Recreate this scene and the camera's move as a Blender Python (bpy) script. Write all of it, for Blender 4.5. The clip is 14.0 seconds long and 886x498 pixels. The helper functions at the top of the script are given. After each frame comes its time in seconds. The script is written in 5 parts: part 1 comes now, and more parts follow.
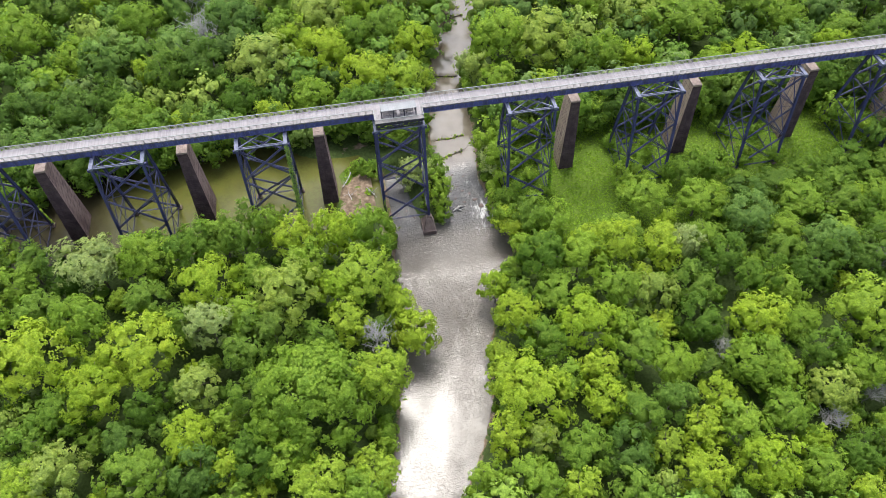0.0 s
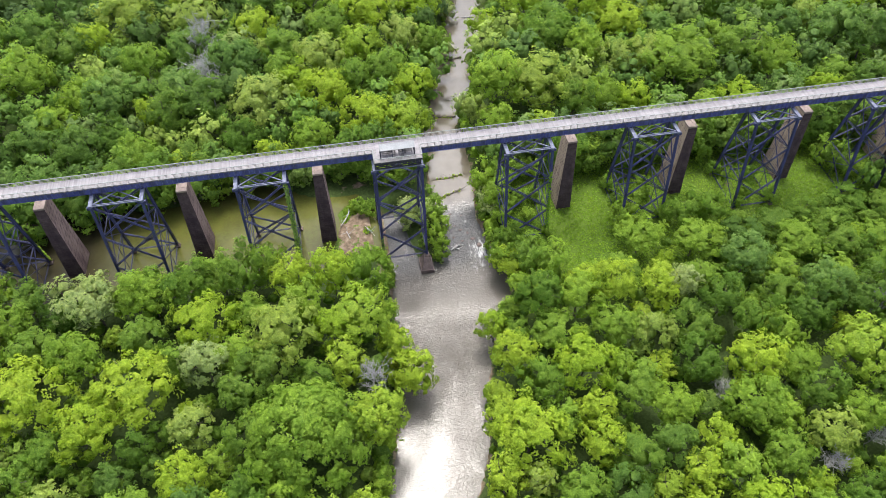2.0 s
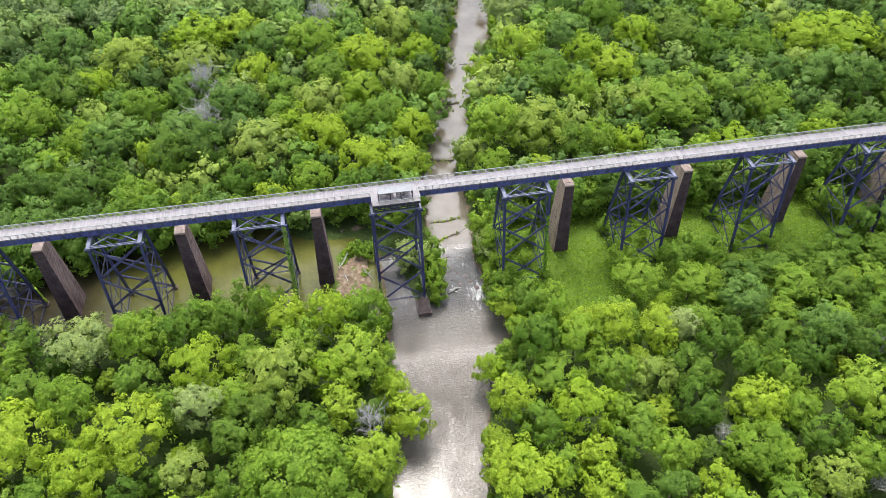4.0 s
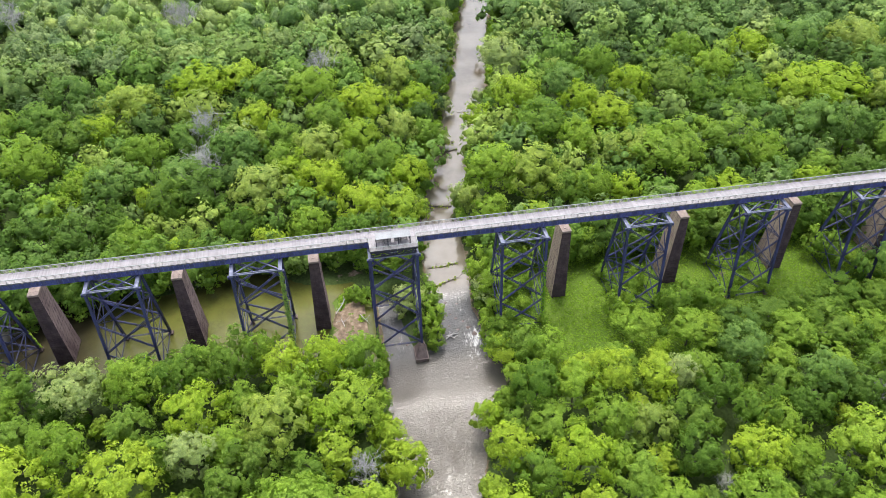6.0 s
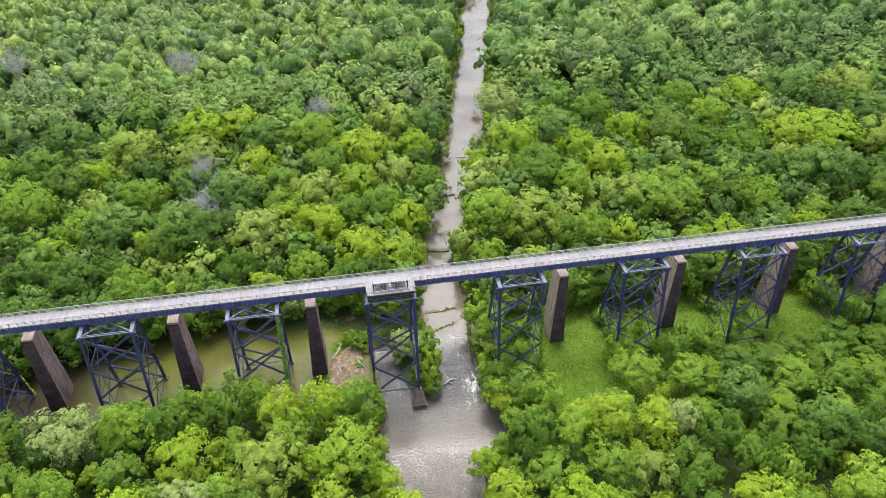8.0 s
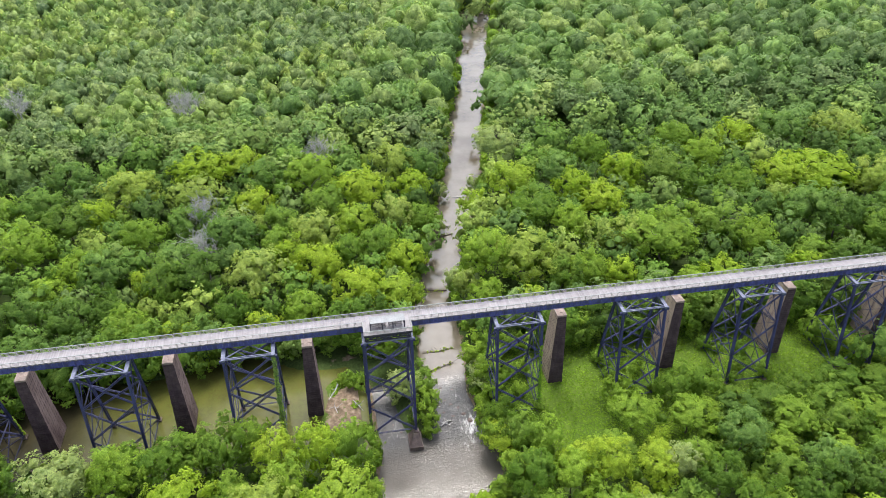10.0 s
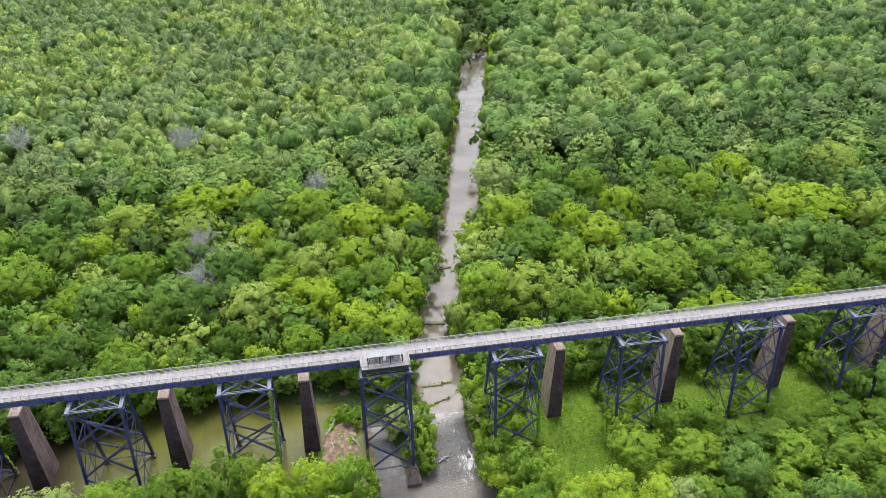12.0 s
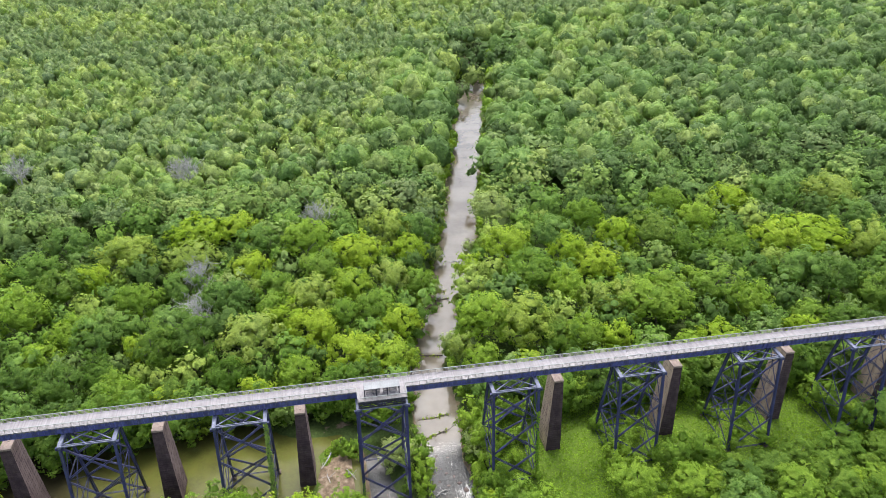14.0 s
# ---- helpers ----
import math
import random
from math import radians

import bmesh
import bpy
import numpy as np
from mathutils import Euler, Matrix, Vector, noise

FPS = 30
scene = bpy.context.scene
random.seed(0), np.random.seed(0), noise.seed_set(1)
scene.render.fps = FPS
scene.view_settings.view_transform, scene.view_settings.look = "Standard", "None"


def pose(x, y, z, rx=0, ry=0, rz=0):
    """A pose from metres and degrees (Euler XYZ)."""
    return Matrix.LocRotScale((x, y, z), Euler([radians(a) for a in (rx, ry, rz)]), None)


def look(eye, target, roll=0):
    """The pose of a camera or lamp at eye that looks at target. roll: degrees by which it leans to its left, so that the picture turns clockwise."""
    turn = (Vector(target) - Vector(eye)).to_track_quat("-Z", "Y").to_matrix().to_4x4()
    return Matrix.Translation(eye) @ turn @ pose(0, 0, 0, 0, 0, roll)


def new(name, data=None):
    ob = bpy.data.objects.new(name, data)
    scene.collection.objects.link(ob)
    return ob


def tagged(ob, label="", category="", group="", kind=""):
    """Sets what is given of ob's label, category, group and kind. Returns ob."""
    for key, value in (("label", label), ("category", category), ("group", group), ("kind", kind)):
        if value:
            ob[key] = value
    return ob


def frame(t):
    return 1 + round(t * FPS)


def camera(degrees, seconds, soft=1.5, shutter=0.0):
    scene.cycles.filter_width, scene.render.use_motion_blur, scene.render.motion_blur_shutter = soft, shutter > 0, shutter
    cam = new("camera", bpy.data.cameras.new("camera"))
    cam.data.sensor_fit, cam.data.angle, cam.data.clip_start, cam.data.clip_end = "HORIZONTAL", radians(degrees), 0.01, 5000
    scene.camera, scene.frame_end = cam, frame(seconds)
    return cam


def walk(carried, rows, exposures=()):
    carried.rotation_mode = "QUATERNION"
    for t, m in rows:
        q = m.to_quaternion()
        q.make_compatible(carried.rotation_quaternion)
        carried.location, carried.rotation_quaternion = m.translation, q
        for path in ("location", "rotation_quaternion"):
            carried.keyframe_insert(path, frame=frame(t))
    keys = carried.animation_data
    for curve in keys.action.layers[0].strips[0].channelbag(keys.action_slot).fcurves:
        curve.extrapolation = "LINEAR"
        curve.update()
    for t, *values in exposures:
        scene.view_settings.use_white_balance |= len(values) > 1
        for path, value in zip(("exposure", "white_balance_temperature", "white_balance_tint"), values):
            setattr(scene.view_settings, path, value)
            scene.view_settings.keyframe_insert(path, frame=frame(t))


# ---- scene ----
cam = camera(63.7, 14.0, soft=0.6)
PATH = [
    (0, (-12.552, -140.231, 158.359), (-2.125, -81.477, 78.115), -0.489),
    (0.5, (-12.493, -140.254, 158.363), (-1.818, -80.491, 78.899), -0.362),
    (1, (-12.434, -140.276, 158.366), (-1.508, -79.426, 79.766), -0.267),
    (1.5, (-12.375, -140.298, 158.368), (-1.232, -78.414, 80.611), -0.210),
    (2, (-12.315, -140.319, 158.370), (-0.934, -77.376, 81.503), -0.103),
    (2.5, (-12.255, -140.340, 158.371), (-0.644, -76.369, 82.391), -0.021),
    (3, (-12.194, -140.359, 158.370), (-0.331, -75.224, 83.426), 0.025),
    (5.5, (-11.881, -140.450, 158.360), (1.254, -69.861, 88.757), 0.364),
    (6, (-11.817, -140.466, 158.358), (1.566, -68.725, 89.989), 0.379),
    (6.5, (-11.750, -140.480, 158.354), (1.866, -67.723, 91.115), 0.430),
    (7, (-11.681, -140.492, 158.350), (2.160, -66.678, 92.321), 0.442),
    (7.5, (-11.611, -140.503, 158.346), (2.468, -65.718, 93.469), 0.472),
    (8, (-11.538, -140.511, 158.342), (2.760, -64.746, 94.661), 0.525),
    (8.5, (-11.464, -140.518, 158.339), (3.026, -63.893, 95.739), 0.521),
    (9, (-11.387, -140.522, 158.336), (3.316, -63.015, 96.883), 0.552),
    (11.5, (-10.999, -140.538, 158.324), (4.549, -59.468, 101.880), 0.586),
    (12, (-10.921, -140.541, 158.322), (4.755, -58.844, 102.825), 0.587),
    (12.5, (-10.842, -140.543, 158.321), (4.972, -58.291, 103.690), 0.580),
    (13, (-10.763, -140.546, 158.320), (5.219, -57.709, 104.629), 0.603),
    (13.5, (-10.684, -140.548, 158.319), (5.438, -57.178, 105.504), 0.601),
    (14, (-10.605, -140.551, 158.318), (5.672, -56.610, 106.463), 0.624),
]
walk(cam, [(t, look(eye, target, roll)) for t, eye, target, roll in PATH],
     exposures=((0.0, 1.33), (2.0, 1.39), (3.2, 1.43), (5.5, 1.49), (6.5, 1.47), (7.5, 1.42), (9.0, 1.43), (11.5, 1.33), (12.5, 1.33), (14.0, 1.40)))

# ---- light: a bright, thinly veiled sky with a broad, soft sun high ahead of the camera ----
SUN_ELEVATION, SUN_AZIMUTH = 68.0, 5.0      # degrees; azimuth from +y towards +x
world = bpy.data.worlds.new("sky")
scene.world = world
world.use_nodes = True
wn, wl = world.node_tree.nodes, world.node_tree.links
sky = wn.new("ShaderNodeTexSky")
sky.sky_type = 'NISHITA'
sky.sun_disc = False
sky.sun_elevation, sky.sun_rotation = radians(SUN_ELEVATION), radians(SUN_AZIMUTH)
sky.air_density, sky.dust_density, sky.ozone_density = 1.0, 4.0, 1.0
veil = wn.new("ShaderNodeHueSaturation")
veil.inputs["Saturation"].default_value = 0.52
wl.new(sky.outputs[0], veil.inputs["Color"])
wl.new(veil.outputs[0], wn["Background"].inputs["Color"])
wn["Background"].inputs["Strength"].default_value = 0.15
sun_data = bpy.data.lights.new("sun", 'SUN')
sun_data.energy, sun_data.angle, sun_data.color = 1.1, radians(18), (1.0, 0.97, 0.91)
sun = new("sun", sun_data)
_e, _a = radians(SUN_ELEVATION), radians(SUN_AZIMUTH)
SUN_WAY = Vector((math.sin(_a) * math.cos(_e), math.cos(_a) * math.cos(_e), math.sin(_e)))
sun.matrix_world = look(SUN_WAY * 400, (0, 0, 0))


# ---- materials ----
def material(name, rough=0.8, metal=0.0, spec=0.5):
    m = bpy.data.materials.new(name)
    m.use_nodes = True
    b = m.node_tree.nodes["Principled BSDF"]
    b.inputs["Roughness"].default_value, b.inputs["Metallic"].default_value = rough, metal
    b.inputs["Specular IOR Level"].default_value = spec
    return m, m.node_tree.nodes, m.node_tree.links, b


def noise_node(n, l, scale, detail=4.0, rough=0.6, stretch=None, space="Object"):
    tc = n.new("ShaderNodeTexCoord")
    t = n.new("ShaderNodeTexNoise")
    t.inputs["Scale"].default_value, t.inputs["Detail"].default_value, t.inputs["Roughness"].default_value = scale, detail, rough
    if stretch:
        mp = n.new("ShaderNodeMapping")
        mp.inputs["Scale"].default_value = stretch
        l.new(tc.outputs[space], mp.inputs["Vector"])
        l.new(mp.outputs[0], t.inputs["Vector"])
    else:
        l.new(tc.outputs[space], t.inputs["Vector"])
    return t


def ramp(n, l, src, stops):
    r = n.new("ShaderNodeValToRGB")
    el = r.color_ramp.elements
    while len(el) < len(stops):
        el.new(0.5)
    for e, (p, c) in zip(el, stops):
        e.position, e.color = p, (*c, 1)
    l.new(src, r.inputs[0])
    return r


def mix(n, l, fac, a, b, kind='MIX'):
    m = n.new("ShaderNodeMix")
    m.data_type, m.blend_type = 'RGBA', kind
    for sock, v in ((m.inputs[0], fac), (m.inputs[6], a), (m.inputs[7], b)):
        if hasattr(v, "links"):
            l.new(v, sock)
        elif isinstance(v, (int, float)):
            sock.default_value = v
        else:
            sock.default_value = (*v, 1)
    return m.outputs[2]


def bump(n, l, b, src, strength, dist):
    bp = n.new("ShaderNodeBump")
    bp.inputs["Strength"].default_value, bp.inputs["Distance"].default_value = strength, dist
    l.new(src, bp.inputs["Height"])
    l.new(bp.outputs[0], b.inputs["Normal"])
    return bp


def attr(n, name):
    a = n.new("ShaderNodeAttribute")
    a.attribute_name = name
    return a.outputs["Fac"]


def maths(n, l, op, a, b):
    m = n.new("ShaderNodeMath")
    m.operation = op
    for sock, v in zip(m.inputs, (a, b)):
        if hasattr(v, "links"):
            l.new(v, sock)
        else:
            sock.default_value = v
    return m.outputs[0]


def make_steel(name, tone):
    m, n, l, b = material(name, 0.45, 0.0, 0.4)
    big, fine = noise_node(n, l, 0.25, 5, space="Object"), noise_node(n, l, 3.0, 6)
    base = ramp(n, l, big.outputs[0], [(0.3, (0.024, 0.029, 0.105)), (0.7, (0.046, 0.052, 0.165))])
    wear = ramp(n, l, fine.outputs[0], [(0.62, (0, 0, 0)), (0.75, (1, 1, 1))])
    grime = ramp(n, l, noise_node(n, l, 0.5, 6, 0.7, (1, 1, 0.35)).outputs[0], [(0.45, (0, 0, 0)), (0.68, (0.85, 0.85, 0.85))])
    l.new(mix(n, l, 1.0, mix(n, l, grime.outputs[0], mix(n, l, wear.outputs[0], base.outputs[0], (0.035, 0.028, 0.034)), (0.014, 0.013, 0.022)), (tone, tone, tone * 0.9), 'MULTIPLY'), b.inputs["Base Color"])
    bump(n, l, b, fine.outputs[0], 0.3, 0.02)
    return m


# bleached: the paler, side-lit face is the left one, else the right
def make_brick(name, bleached):
    m, n, l, b = material(name, 0.92, 0.0, 0.2)
    tc = n.new("ShaderNodeTexCoord")
    sep = n.new("ShaderNodeSeparateXYZ")
    l.new(tc.outputs["Object"], sep.inputs[0])
    run = maths(n, l, 'ADD', sep.outputs[0], sep.outputs[1])
    com = n.new("ShaderNodeCombineXYZ")
    l.new(run, com.inputs[0])
    l.new(sep.outputs[2], com.inputs[1])
    br = n.new("ShaderNodeTexBrick")
    br.inputs["Scale"].default_value = 1.0
    br.inputs["Brick Width"].default_value, br.inputs["Row Height"].default_value = 0.42, 0.15
    br.inputs["Mortar Size"].default_value = 0.012
    # base kept dark for the shaded fronts as well as for soot
    br.inputs["Color1"].default_value, br.inputs["Color2"].default_value = (0.034, 0.021, 0.027, 1), (0.056, 0.036, 0.040, 1)
    br.inputs["Mortar"].default_value = (0.062, 0.052, 0.055, 1)
    l.new(com.outputs[0], br.inputs["Vector"])
    streak = noise_node(n, l, 0.6, 5, 0.65, (1.0, 1.0, 0.18))
    patch = noise_node(n, l, 0.3, 7, 0.72)
    pale = mix(n, l, ramp(n, l, patch.outputs[0], [(0.42, (0, 0, 0)), (0.68, (1, 1, 1))]).outputs[0], br.outputs[0], (0.095, 0.068, 0.074))
    dark = mix(n, l, ramp(n, l, streak.outputs[0], [(0.45, (0, 0, 0)), (0.72, (0.8, 0.8, 0.8))]).outputs[0], pale, (0.026, 0.018, 0.024))
    geo = n.new("ShaderNodeNewGeometry")             # sides paler by facing: washed-out lime plus side light put into the colour
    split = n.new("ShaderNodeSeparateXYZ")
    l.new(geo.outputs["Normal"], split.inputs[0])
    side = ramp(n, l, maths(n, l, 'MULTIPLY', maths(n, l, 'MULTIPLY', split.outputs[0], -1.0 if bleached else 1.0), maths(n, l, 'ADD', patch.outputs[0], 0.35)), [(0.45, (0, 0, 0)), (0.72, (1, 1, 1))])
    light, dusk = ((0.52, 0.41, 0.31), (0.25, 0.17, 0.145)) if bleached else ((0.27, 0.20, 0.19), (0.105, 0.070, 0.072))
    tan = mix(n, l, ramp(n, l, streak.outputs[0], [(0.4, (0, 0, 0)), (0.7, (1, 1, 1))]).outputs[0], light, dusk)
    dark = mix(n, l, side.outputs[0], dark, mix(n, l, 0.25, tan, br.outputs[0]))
    l.new(dark, b.inputs["Base Color"])
    bump(n, l, b, br.outputs[0], 0.6, 0.03)
    return m


def make_plain(name, c1, c2, scale, rough, stretch=None, depth=0.02, space="Object"):
    m, n, l, b = material(name, rough, 0.0, 0.3)
    big, fine = noise_node(n, l, scale, 5, 0.6, stretch, space), noise_node(n, l, scale * 9, 4, 0.6, stretch, space)
    base = ramp(n, l, big.outputs[0], [(0.3, c1), (0.7, c2)])
    shade = ramp(n, l, fine.outputs[0], [(0.3, (0.75, 0.75, 0.75)), (0.7, (1.1, 1.1, 1.1))])
    l.new(mix(n, l, 1.0, base.outputs[0], shade.outputs[0], 'MULTIPLY'), b.inputs["Base Color"])
    bump(n, l, b, fine.outputs[0], 0.5, depth)
    return m


def make_deck():
    m, n, l, b = material("grey_deck_boards", 0.75, 0.0, 0.3)
    geo = n.new("ShaderNodeNewGeometry")
    tone = ramp(n, l, geo.outputs["Random Per Island"], [(0.0, (0.232, 0.225, 0.238)), (0.5, (0.264, 0.256, 0.270)), (1.0, (0.300, 0.290, 0.305))])
    big = noise_node(n, l, 0.12, 5, 0.7, (1, 3, 1))
    stain = ramp(n, l, big.outputs[0], [(0.35, (0.80, 0.77, 0.77)), (0.65, (1.05, 1.04, 1.04))])
    l.new(mix(n, l, 1.0, tone.outputs[0], stain.outputs[0], 'MULTIPLY'), b.inputs["Base Color"])
    return m


def make_leaf(name, stops, grain=3.2, through_tint=(1.25, 1.3, 0.6), thin=0.5):
    """Leaves: a green that differs from tree to tree, from branch to branch and from leaf to leaf."""
    m, n, l, b = material(name, 0.6, 0.0, 0.14)
    oi = n.new("ShaderNodeObjectInfo")
    geo = n.new("ShaderNodeNewGeometry")
    own = attr(n, "tint")                            # 1 to 2 in the joined woods, where each crown has its own
    tree = maths(n, l, 'FRACT', maths(n, l, 'ADD', own, maths(n, l, 'MULTIPLY', oi.outputs["Random"], maths(n, l, 'LESS_THAN', own, 0.5))), 0)
    c = ramp(n, l, tree, stops)
    leaf = ramp(n, l, geo.outputs["Random Per Island"], [(0.0, (0.86, 0.88, 0.84)), (0.5, (1.0, 1.0, 1.0)), (1.0, (1.17, 1.14, 1.06))])
    spray = noise_node(n, l, 0.45, 3)
    branch = ramp(n, l, spray.outputs[0], [(0.3, (0.78, 0.82, 0.76)), (0.7, (1.24, 1.16, 0.98))])
    fleck = noise_node(n, l, grain, 3, 0.7)
    spot = ramp(n, l, fleck.outputs[0], [(0.35, (0.72, 0.76, 0.72)), (0.62, (1.16, 1.13, 1.10))])
    col = mix(n, l, 1.0, mix(n, l, 1.0, c.outputs[0], leaf.outputs[0], 'MULTIPLY'), branch.outputs[0], 'MULTIPLY')
    col = mix(n, l, 1.0, col, spot.outputs[0], 'MULTIPLY')
    l.new(col, b.inputs["Base Color"])
    knobbly = bump(n, l, b, fleck.outputs[0], 0.7, 0.5 / grain)
    tr = n.new("ShaderNodeBsdfTranslucent")
    l.new(knobbly.outputs[0], tr.inputs["Normal"])
    l.new(mix(n, l, 1.0, col, through_tint, 'MULTIPLY'), tr.inputs["Color"])
    ms = n.new("ShaderNodeMixShader")
    ms.inputs[0].default_value = thin
    l.new(b.outputs[0], ms.inputs[1])
    l.new(tr.outputs[0], ms.inputs[2])
    l.new(ms.outputs[0], n["Material Output"].inputs["Surface"])
    return m


GREENS = [(0.0, (0.108, 0.209, 0.034)), (0.10, (0.141, 0.281, 0.036)), (0.22, (0.230, 0.413, 0.042)), (0.34, (0.146, 0.270, 0.052)), (0.46, (0.296, 0.464, 0.046)),
          (0.58, (0.183, 0.347, 0.040)), (0.68, (0.235, 0.377, 0.086)), (0.78, (0.334, 0.474, 0.072)), (0.88, (0.202, 0.326, 0.082)), (0.95, (0.273, 0.388, 0.122)), (1.0, (0.122, 0.243, 0.040))]
DEEPS = [(0.0, (0.103, 0.195, 0.035)), (0.3, (0.133, 0.244, 0.039)), (0.55, (0.170, 0.281, 0.049)), (0.8, (0.114, 0.211, 0.049)), (1.0, (0.187, 0.290, 0.060))]
PALES = [(0.0, (0.33, 0.42, 0.19)), (0.5, (0.36, 0.44, 0.22)), (1.0, (0.30, 0.40, 0.16))]
FRESH = [(0.0, (0.165, 0.285, 0.048)), (0.35, (0.218, 0.349, 0.055)), (0.7, (0.263, 0.398, 0.060)), (1.0, (0.190, 0.312, 0.060))]
BLUES = [(0.0, (0.142, 0.256, 0.072)), (0.5, (0.186, 0.310, 0.098)), (1.0, (0.160, 0.280, 0.064))]
STRAWS = [(0.0, (0.275, 0.375, 0.100)), (0.5, (0.315, 0.405, 0.125)), (1.0, (0.290, 0.392, 0.085))]
LIMES = [(0.0, (0.272, 0.408, 0.044)), (0.5, (0.338, 0.458, 0.058)), (1.0, (0.300, 0.430, 0.070))]
# young stands: their own grey-greens, with distance haze added to the colour
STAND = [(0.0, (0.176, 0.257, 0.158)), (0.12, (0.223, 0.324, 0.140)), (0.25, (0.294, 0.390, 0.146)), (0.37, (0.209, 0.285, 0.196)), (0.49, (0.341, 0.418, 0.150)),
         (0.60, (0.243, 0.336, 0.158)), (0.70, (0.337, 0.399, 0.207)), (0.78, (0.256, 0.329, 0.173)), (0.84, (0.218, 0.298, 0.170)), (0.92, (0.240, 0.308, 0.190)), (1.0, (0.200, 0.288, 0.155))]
HAZED_GREENS = [(p, tuple((g / 0.33) ** 0.3 * 0.73 * v for v in (r * 0.95 + 0.012, g * 0.91 + 0.012, b * 0.8 + g * 0.205))) for p, (r, g, b) in GREENS]   # broad-crowned woods upstream: near greens with distance haze put into the blue
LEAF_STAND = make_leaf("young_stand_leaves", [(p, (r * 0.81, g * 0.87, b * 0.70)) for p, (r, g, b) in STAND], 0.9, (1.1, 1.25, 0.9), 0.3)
# half near greens, half the greens with haze in them
MIDS = [(p, tuple(0.43 * a + 0.47 * b for a, b in zip(c, d))) for (p, c), (_, d) in zip(GREENS, HAZED_GREENS)]
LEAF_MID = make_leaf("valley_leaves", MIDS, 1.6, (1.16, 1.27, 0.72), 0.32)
LEAF_FAR = make_leaf("upstream_leaves", HAZED_GREENS, 1.1, (1.12, 1.26, 0.8), 0.3)
LEAF_DEEP = make_leaf("deep_leaves", DEEPS)
LEAF_FRESH, LEAF_BLUE, LEAF_STRAW = make_leaf("fresh_leaves", FRESH), make_leaf("blue_green_leaves", BLUES), make_leaf("straw_green_leaves", STRAWS)
LEAF, LEAF_PALE, LEAF_LIME = make_leaf("leaves", GREENS), make_leaf("pale_leaves", PALES), make_leaf("lime_leaves", LIMES)
BARK = make_plain("bark", (0.10, 0.085, 0.07), (0.17, 0.15, 0.13), 1.2, 0.95, (1, 1, 0.3))
DEADWOOD = make_plain("dead_wood", (0.31, 0.30, 0.30), (0.44, 0.43, 0.43), 1.2, 0.9)
GRASS = make_leaf("grass_blades", [(0.0, (0.165, 0.280, 0.030)), (1.0, (0.205, 0.325, 0.040))])
# the second steel is a darker copy for cross members and far braces
STEEL, DARKSTEEL, DECK = make_steel("painted_steel", 1.0), make_steel("old_dark_steel", 0.75), make_deck()
# lighter copy of the steel; its colour makes up for shade under the deck
GIRDER_LIT = make_steel("girder_paint", 2.2)
BRICK, BRICK_BLEACHED_LIT = make_brick("sooty_brick", False), make_brick("bleached_brick", True)
CAPSTONE = make_plain("pier_capstone", (0.20, 0.155, 0.14), (0.29, 0.235, 0.21), 0.8, 0.9)
CONCRETE = make_plain("footing_concrete", (0.10, 0.075, 0.075), (0.21, 0.16, 0.15), 0.6, 0.9)
RAIL = make_plain("railing_steel", (0.27, 0.25, 0.245), (0.40, 0.37, 0.36), 1.0, 0.6)
RAILTOP = make_plain("railing_cap_board", (0.22, 0.25, 0.25), (0.32, 0.35, 0.34), 0.7, 0.7)
ROOFING = make_plain("roof_metal", (0.17, 0.185, 0.205), (0.23, 0.245, 0.265), 0.5, 0.4)
POST = make_plain("dark_post", (0.03, 0.03, 0.045), (0.05, 0.05, 0.07), 1.0, 0.6)
# pale steel of the tower heads: sky light from above put into the colour
STEEL_TOPLIT = make_plain("faded_steel_paint", (0.085, 0.098, 0.165), (0.21, 0.225, 0.30), 0.9, 0.5)
BENCH = make_plain("bench_wood", (0.11, 0.105, 0.11), (0.19, 0.18, 0.185), 2.0, 0.7)


def make_ground():
    m, n, l, b = material("valley_ground", 0.95, 0.0, 0.1)
    big, fine = noise_node(n, l, 0.06, 5), noise_node(n, l, 1.3, 6)
    floor_c = ramp(n, l, fine.outputs[0], [(0.3, (0.028, 0.045, 0.014)), (0.7, (0.07, 0.105, 0.03))])
    grass = ramp(n, l, big.outputs[0], [(0.3, (0.078, 0.138, 0.018)), (0.7, (0.116, 0.182, 0.026))])
    gfine = ramp(n, l, fine.outputs[0], [(0.3, (0.84, 0.87, 0.82)), (0.7, (1.10, 1.08, 1.06))])
    grass2 = mix(n, l, 1.0, grass.outputs[0], gfine.outputs[0], 'MULTIPLY')
    mud = ramp(n, l, noise_node(n, l, 0.55, 8, 0.7).outputs[0], [(0.34, (0.085, 0.070, 0.045)), (0.5, (0.17, 0.125, 0.09)), (0.66, (0.31, 0.245, 0.19))])
    c1 = mix(n, l, attr(n, "meadow"), floor_c.outputs[0], grass2)
    torn = maths(n, l, 'ADD', attr(n, "mud"), maths(n, l, 'MULTIPLY', maths(n, l, 'SUBTRACT', noise_node(n, l, 0.42, 6, 0.65).outputs[0], 0.5), 1.7))
    bare = ramp(n, l, torn, [(0.34, (0, 0, 0)), (0.46, (1, 1, 1))])
    l.new(mix(n, l, maths(n, l, 'MULTIPLY', bare.outputs[0], maths(n, l, 'GREATER_THAN', attr(n, "mud"), 0.05)), c1, mud.outputs[0]), b.inputs["Base Color"])
    bump(n, l, b, fine.outputs[0], 0.7, 0.25)
    return m


